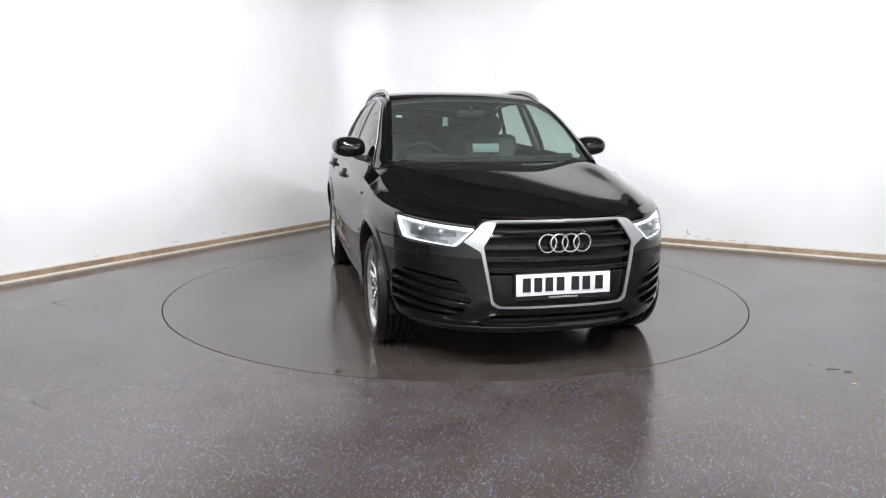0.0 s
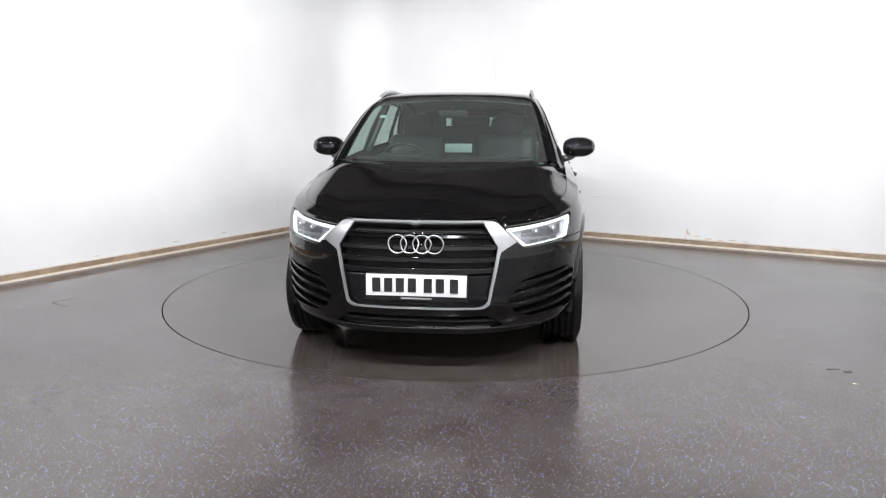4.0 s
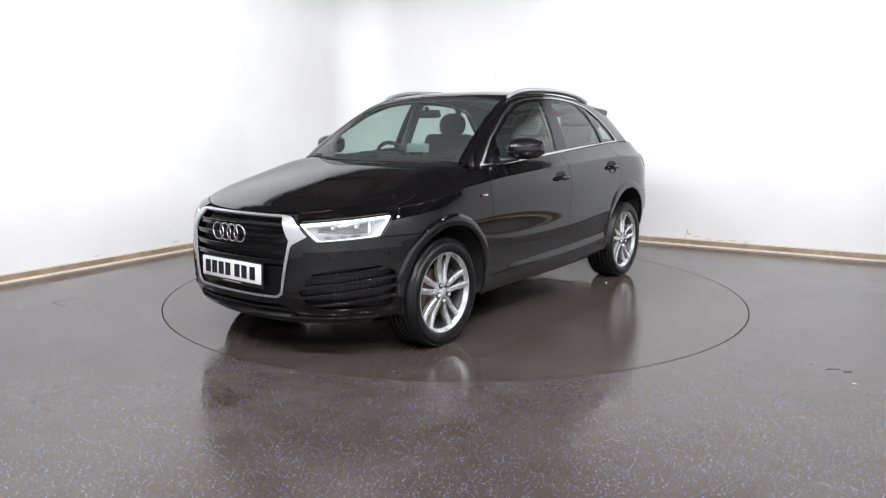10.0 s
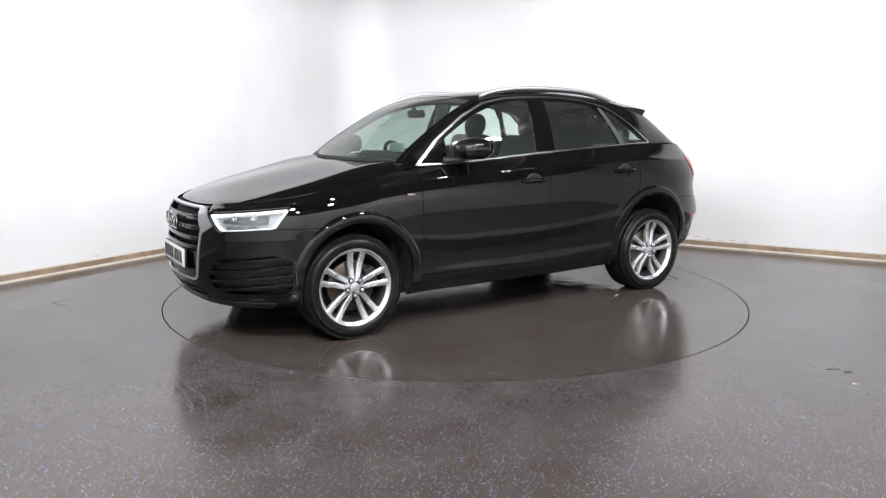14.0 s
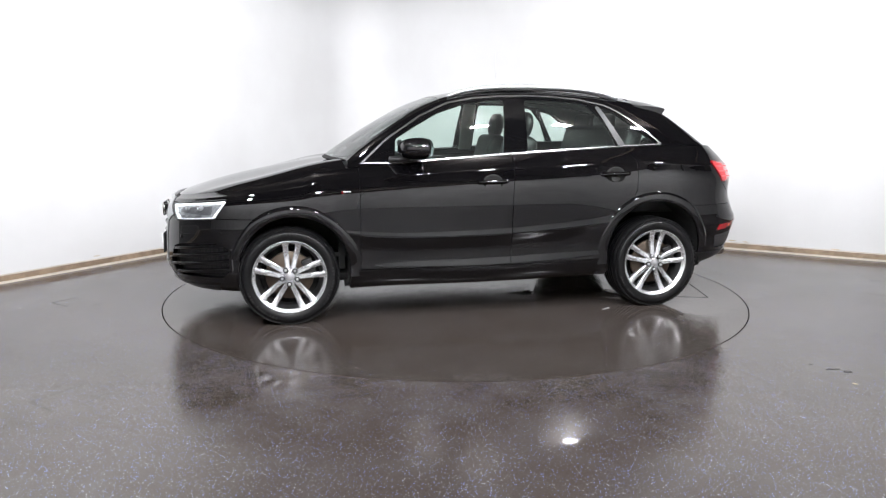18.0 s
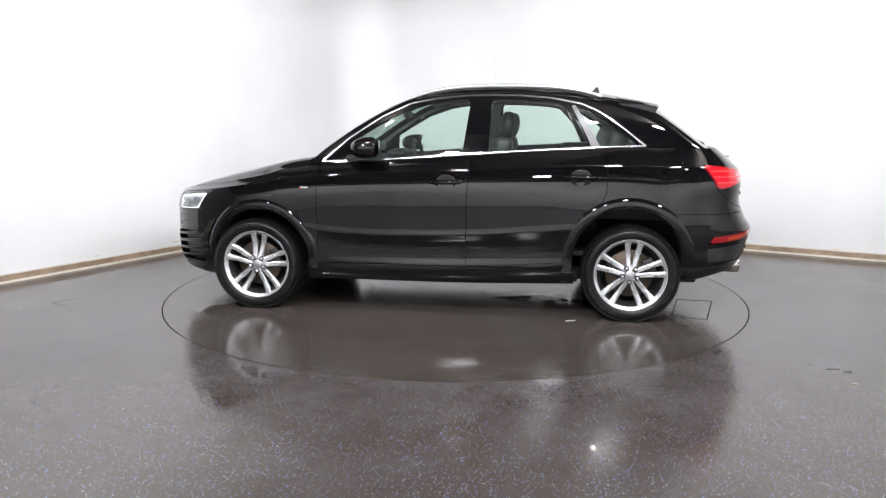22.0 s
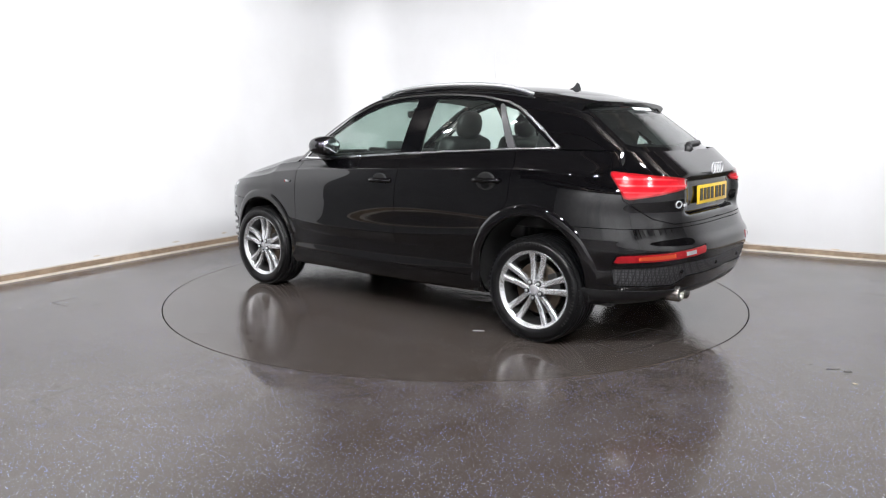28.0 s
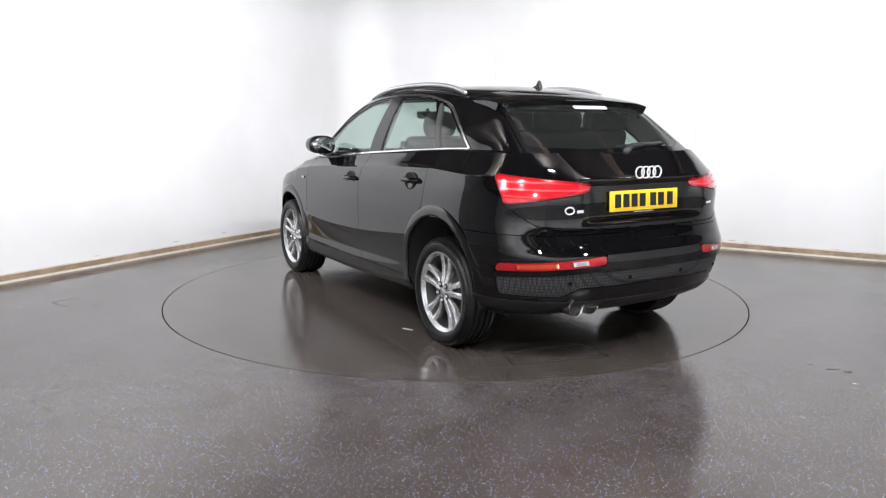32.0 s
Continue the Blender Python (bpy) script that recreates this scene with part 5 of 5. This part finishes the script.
# ---- sides ----
def side_parts():
    for sg in (1, -1):
        # roof rail
        pts = [(0.190, 0.586, 1.486), (0.13, 0.580, 1.509), (0.02, 0.574, 1.534), (-0.10, 0.570, 1.549), (-0.30, 0.568, 1.558), (-0.60, 0.566, 1.557),
               (-0.80, 0.565, 1.545), (-0.97, 0.566, 1.519), (-1.09, 0.569, 1.484)]
        line = smooth_line([(x, sg * y, z) for x, y, z in pts], 40)
        part("roof_rail", tube(line, lambda k: 0.0105 + 0.0035 * math.sin(math.pi * k), 12, flat=1.05), RAIL, car, "satin silver roof rail")
        rail = smooth_line([(x, sg * (y - 0.008), z - 0.020) for x, y, z in pts], 30)
        part("rail_foot", tube(rail, 0.008, 6), TRIM, car)
        # door handles
        for x, z in ((-0.062, 0.914), (-0.955, 0.956)):
            handle = new("door_handle")
            handle.parent = car
            y = float(spline([-1.3, 0.0, 1.2], [0.882, 0.893, 0.87], np.array([x]))[0])
            # no real hollow: a proud matt-dark disc paints its shade on the door
            bowl = lathe([(0.0, -0.002), (0.040, 0.0), (0.062, 0.005), (0.070, 0.003), (0.072, -0.010)], pose(x + 0.0, sg * (y + 0.002), z - 0.008, -90 * sg) @ Matrix.Diagonal((1.0, 0.80, 1.0, 1)), 32, flip=True)
            part("recess", bowl, UNDER, handle, "proud dark disc for the shaded hollow behind the grip")
            grip = smooth_line([(x + 0.100, sg * (y - 0.004), z - 0.004), (x + 0.07, sg * (y + 0.020), z), (x, sg * (y + 0.030), z + 0.002), (x - 0.07, sg * (y + 0.024), z + 0.002),
                                (x - 0.100, sg * (y - 0.004), z + 0.002)], 20)
            part("grip", tube(grip, 0.0150, 10, flat=1.0), PAINT, handle)
        part("side_badge", box(0.062, 0.004, 0.016, pose(0.925, sg * 0.897, 0.862, 0, -2, 0), 0.002), CHROME, car, "small chrome badge bar")
        part("side_badge_mark", box(0.008, 0.005, 0.016, pose(0.951, sg * 0.8978, 0.861, 0, -2, 0)), REDDARK, car, "red end of the badge")
        # door mirrors
        mirror = new("door_mirror")
        mirror.parent = car
        bm = bmesh.new()
        bmesh.ops.create_uvsphere(bm, u_segments=32, v_segments=20, radius=1)
        for v in bm.verts:
            x, y, z = v.co
            q = (abs(x) ** 3.0 + abs(y) ** 3.0 + abs(z) ** 3.0) ** (1 / 3.0)
            x, y, z = x / q, y / q, z / q
            x = x * (0.135 if x > 0 else 0.055) * (1 - 0.25 * max(z, 0) ** 2 if x > 0 else 1)
            y = y * 0.114 * (1 - 0.06 * max(z, 0))
            z = z * (0.070 if z > 0 else 0.072) * (1 - 0.18 * (y / 0.108 if y > 0 else 0) ** 2)
            v.co = (0.445 + x - 0.25 * y * 0.6, sg * (0.912 + y), 1.140 + z + 0.03 * y)
        part("housing", bm, PAINT, mirror, "glossy black mirror housing")
        face = lathe([(0.0, 0.0), (0.9, 0.0), (1.0, -0.10)], pose(0.379, sg * 0.912, 1.14, 0, 0, sg * 8.5) @ pose(0, 0, 0, 0, -90, 0) @ Matrix.Diagonal((0.060, 0.094, 0.06, 1)), 28, flip=True)
        part("mirror_glass", face, MIRRORM, mirror, "mirror glass")
        foot = smooth_line([(0.50, sg * 0.87, 1.072), (0.56, sg * 0.835, 1.066), (0.62, sg * 0.795, 1.062)], 10)
        part("mirror_foot", tube(foot, lambda k: 0.020 + 0.016 * k, 10, flat=0.7), TRIM, mirror)
    # washer covers under the headlights
    front = clip(TUB, nose)
    for sides in "LR":
        frame_ = [(s_front(0.60, 0.625), 0.632), (s_front(0.725, 0.645), 0.645), (s_front(0.715, 0.592), 0.594), (s_front(0.61, 0.58), 0.578)]
        joint = cut(front, inside(frame_, 6, 2), outside(frame_, 6, 2, -0.0015))
        panel("washer_joint", joint, UNDER, car, lift=0.001, thick=0.001, sides=sides)
    part("windscreen_sticker", box(0.002, 0.045, 0.030, pose(0.335, -0.53, 1.352, 0, -58, 0)), STICKER, car, "small pale sticker inside the windscreen")
    part("rear_sticker", box(0.002, 0.26, 0.030, pose(-1.548, -0.03, 1.396, 0, 55, 0)), STICKER, car, "pale blue sticker inside the rear window")
    # parking sensors let into both bumpers
    for xs, y, z in ((1, 0.60, 0.565), (1, 0.80, 0.600), (-1, 0.20, 0.490), (-1, 0.56, 0.475)):
        v = TUB.V[TUB.V[:, 0] * xs > 1.5]
        v = v[np.argmin((v[:, 1] - y) ** 2 + (v[:, 2] - z) ** 2)]
        for sg in (1, -1):
            n = Vector((v[3], sg * v[4], v[5])).normalized()
            m = Matrix.Translation(Vector((v[0], sg * v[1], v[2])) + n * 0.002) @ n.to_track_quat("Z", "Y").to_matrix().to_4x4()
            part("parking_sensor", lathe([(0.0, 0.002), (0.008, 0.0022), (0.0105, 0.001), (0.0125, -0.004)], m, 18), GLOSSTRIM, car, "small round parking sensor")
    # wipers on the windscreen
    for y0, y1 in ((-0.62, -0.02), (0.02, 0.60)):
        wiper = new("windscreen_wiper")
        wiper.parent = car
        pts = smooth_line([(0.930, y0, 1.066), (0.945, (y0 + y1) / 2, 1.070), (0.93 if y1 < 0.3 else 0.845, y1, 1.084)], 14)
        part("arm", tube(pts, 0.009, 8), TRIM, wiper)
        pts2 = [(p[0] - 0.018, p[1], p[2] + 0.012) for p in pts]
        part("blade", tube(pts2, 0.007, 6), TRIM, wiper)


side_parts()


# ---- inside the car ----
def seat(name, x, y, width, back=0.62):
    root = new(name)
    root.parent = car
    part("cushion", box(0.50, width, 0.16, pose(x, y, 0.66, 0, -6, 0), 0.05, 3), SEATM, root)
    part("backrest", box(0.15, width, back, pose(x - 0.30, y, 0.66 + back / 2, 0, -16, 0), 0.06, 3), SEATM, root, "dark leather backrest")
    for o in ((0,) if width < 0.7 else (-0.42, 0, 0.42)):
        tall, wide = (0.180, 0.27) if width < 0.7 else (0.125, 0.37)
        at = pose(x - (0.275 if width < 0.7 else 0.30) - math.tan(radians(16)) * (back / 2 + 0.13), y + o, 0.66 + back + 0.5 * tall - (0.022 if width < 0.7 else 0.03), 0, -10, 0)
        pad = box(0.11, wide, tall, at, 0.045, 3)
        if width < 0.7:       # oval pad on the front seats
            curve = [(math.sin(a) ** 0.7, math.cos(a)) for a in np.linspace(0, math.pi, 15)[1:-1]]
            pad = lathe([(0.0, 1.0)] + curve + [(0.0, -1.0)], at @ Matrix.Diagonal((0.058, 0.5 * wide, 0.56 * tall, 1)), 28)
        part("headrest", pad, SEATM, root, "dark headrest")
        for q in (-0.06, 0.06):
            part("headrest_post", tube([(x - 0.385, y + o + q, 0.64 + back - 0.04), (x - 0.40, y + o + q, 0.66 + back + 0.06)], 0.006, 8), CHROME, root)
    return root


def interior():
    for y in (-0.37, 0.37):
        seat("front_seat", -0.05, y, 0.50, 0.56)
    seat("rear_seat", -0.85, 0.0, 1.26, 0.63)
    bm = bmesh.new()
    prof = [(0.96, 0.70), (0.96, 1.02), (0.80, 1.045), (0.55, 1.035), (0.44, 1.00), (0.42, 0.90), (0.50, 0.70)]
    rows = [[bm.verts.new((x, y, z)) for x, z in prof] for y in (-0.70, 0.70)]
    n = len(prof)
    for i in range(n):
        bm.faces.new((rows[0][i], rows[0][(i + 1) % n], rows[1][(i + 1) % n], rows[1][i]))
    bm.faces.new(rows[0][::-1])
    bm.faces.new(rows[1])
    bmesh.ops.recalc_face_normals(bm, faces=bm.faces)
    bmesh.ops.bevel(bm, geom=list(bm.edges), offset=0.02, segments=2, affect="EDGES")
    part("dashboard", bm, DASHM, car, "dark grey dashboard")
    part("instrument_hood", box(0.16, 0.34, 0.07, pose(0.50, -0.37, 1.055), 0.03, 3), DASHM, car)
    part("centre_screen", box(0.02, 0.195, 0.064, pose(0.56, 0.06, 1.128, 0, -8, 0), 0.006), PAPER, car, "grey pop-up screen on the dashboard")
    wheel = new("steering_wheel")
    wheel.parent = car
    m = pose(0.31, -0.37, 0.985, 0, -68, 0)
    ringp = [m @ Vector((0.185 * math.cos(a), 0.185 * math.sin(a), 0)) for a in np.linspace(0, 2 * math.pi, 40, endpoint=False)]
    part("rim", tube(ringp, 0.016, 8, closed=True, up=(1, 0, 0.3)), DASHM, wheel)
    part("boss", lathe([(0.0, -0.03), (0.06, -0.025), (0.075, 0.01), (0.03, 0.06)], m, 20), DASHM, wheel)
    for a in (0, 90, 180):
        part("spoke", box(0.15, 0.045, 0.02, m @ pose(0, 0, 0, 0, 0, a + 90) @ pose(0.11, 0, 0), 0.006), SATIN if a == 90 else DASHM, wheel)
    part("inside_mirror", box(0.04, 0.22, 0.06, pose(0.36, 0.0, 1.372, 0, 10, 0), 0.02, 3), DASHM, car, "black rear-view mirror")
    part("mirror_stalk", tube([(0.37, 0, 1.39), (0.385, 0, 1.42)], 0.015, 8), DASHM, car)
    for sg in (1, -1):
        part("door_card", box(1.66, 0.05, 0.62, pose(0.0, sg * 0.765, 0.72), 0.02), DASHM, car, "dark inner door panel")
        part("luggage_trim", box(0.90, 0.05, 0.50, pose(-1.30, sg * 0.62, 0.90), 0.02), DASHM, car)
        part("centre_pillar", box(0.11, 0.03, 0.42, pose(-0.27, sg * 0.690, 1.27, sg * 24, 0, 0), 0.01), HEADLINER, car)
    part("parcel_shelf", box(0.46, 1.20, 0.03, pose(-1.52, 0, 1.06), 0.01), DASHM, car)
    part("cabin_floor", box(2.4, 1.40, 0.03, pose(-0.2, 0, 0.42)), DASHM, car)


interior()


# ---- marks on the floor and walls ----
def floor_marks():
    """Joints of two hatches let into the floor, and straight seams by the wall."""
    rows = (((-2.005, -2.545), (-1.874, -2.297)), ((-2.005, -2.545), (-1.846, -2.652)), ((-1.740, -2.560), (-1.693, -2.373)), ((-1.693, -2.373), (-1.665, -2.378)),
            ((-2.973, -0.604), (-2.877, -0.440)), ((-2.973, -0.604), (-2.795, -0.719)), ((-2.628, -0.681), (-2.599, -0.612)),
            ((3.556, 0.339), (3.678, 0.320)), ((3.247, -0.135), (3.360, -0.229)))
    for a, b in rows:
        tagged(part("floor_joint", tube([(*a, 0.0003), (*b, 0.0003)], 0.0020, 6, flat=0.3), GROOVE, None), "thin dark joint of a hatch in the floor", "joint", kind="structure")


floor_marks()


def blot(name, at, across, up, width, height, material, label, category, seed, n=26):
    """A thin ragged patch lying on a surface."""
    rnd = random.Random(seed)
    at, across, up = Vector(at), Vector(across), Vector(up)
    vs = []
    for i in range(n):
        a = 2 * math.pi * i / n
        r = 0.55 + 0.45 * rnd.random()
        vs.append(at + across * (width * r * math.cos(a)) + up * (height * r * math.sin(a)))
    return tagged(raw(name, vs, [tuple(range(n))], material, smooth=False), label, category, kind="structure")


def wall_marks():
    """Scratches, board joints and a water stain on the white walls."""
    z = Vector((0, 0, 1))
    for side, inward, rows in ((LEFT, RIGHT, ((3.977, 1.94, 3.835, 1.947), (3.444, 1.916, 3.40, 1.914), (1.696, 0.508, 1.697, 0.29), (3.954, 2.6, 4.035, 1.25))),
                               (RIGHT, LEFT, ((2.975, 1.95, 3.556, 1.947), (2.052, 2.164, 2.057, 1.862), (5.602, 0.155, 5.608, 0.08), (4.417, 2.6, 4.466, 1.02),
                                              (3.343, 0.669, 3.644, 0.668), (3.35, 0.485, 3.619, 0.486)))):
        for a, h, b, k in rows:
            p = CORNER + side * a + z * h + inward * 0.001
            q = CORNER + side * b + z * k + inward * 0.001
            tagged(part("wall_scratch", tube([p, q], 0.0022, 6), SCRATCH, None), "faint grey scratch on the white wall", "scratch", kind="structure")
    rnd = random.Random(4)
    for i, (a, h, w, k) in enumerate(((4.455, 0.165, 0.014, 0.035), (4.47, 0.135, 0.03, 0.014), (4.56, 0.115, 0.045, 0.012), (4.68, 0.098, 0.05, 0.010), (4.80, 0.093, 0.045, 0.008),
                                      (4.92, 0.100, 0.05, 0.009), (5.06, 0.096, 0.04, 0.007), (4.44, 0.10, 0.012, 0.03), (5.9, 0.09, 0.06, 0.008))):
        blot("wall_stain", CORNER + RIGHT * (a - 0.02) + z * (h - 0.008) + LEFT * 0.0015 * (1 + 0.2 * i), RIGHT, z, w, k, STAIN, "brown water stain on the wall above the skirting", "stain", i)
    for i, (a, h, w, k) in enumerate(((2.55, 0.12, 0.05, 0.012), (3.2, 0.11, 0.07, 0.010), (4.1, 0.10, 0.04, 0.010))):
        blot("wall_stain", CORNER + LEFT * a + z * h + RIGHT * 0.0015, LEFT, z, w, k, PALESTAIN, "pale dirty smear on the wall above the skirting", "stain", 20 + i)
    x, y = Vector((1, 0, 0)), Vector((0, 1, 0))
    blot("floor_spot", (-3.102, -0.792, 0.002), x, y, 0.014, 0.014, SCUFF, "small pale spot on the floor", "spot", 31, 12)
    blot("floor_spot", (2.054, -2.212, 0.002), x, y, 0.016, 0.013, STAIN, "small brown spot on the floor", "spot", 32, 12)
    for i, (px, py, w, k) in enumerate(((2.06, -1.98, 0.05, 0.012), (2.12, -2.02, 0.03, 0.020), (1.98, -1.90, 0.02, 0.008), (2.55, -1.75, 0.07, 0.010), (2.35, -2.10, 0.06, 0.008))):
        blot("floor_scuff", (px, py, 0.002), x, y, w, k, SCUFFDARK, "dark scuff on the floor", "scuff", 40 + i, 14)


SCRATCH = mat("grey_scratch", (0.70, 0.70, 0.69), 0.7)
PALESTAIN = mat("pale_stain", (0.62, 0.57, 0.50), 0.7, grain=0.15, scale=20)
SCUFFDARK = mat("dark_scuff", (0.036, 0.030, 0.027), 0.3, grain=0.2, scale=20)
wall_marks()


# ---- what moves: the turntable and the car on it ----
def motions():
    times = [i * 1.0 for i in range(33)]
    walk(turntable, [(t, pose(0, 0, 0, 0, 0, TURN0 + TURN * t)) for t in times])
    rows = []
    for t in times:
        a = TURN0 + TURN * t
        p = Matrix.Rotation(radians(a), 4, "Z") @ Vector((CAR_X, CAR_Y, 0.0))
        rows.append((t, pose(p.x, p.y, 0.0, 0, 0, a)))
    walk(car, rows)


for piece in car.children:
    if not piece.name.startswith(("wheel.", "axle")) and piece.name != "wheel":
        piece.matrix_basis = Matrix.Translation((0, 0, BODY_RISE)) @ piece.matrix_basis

motions()
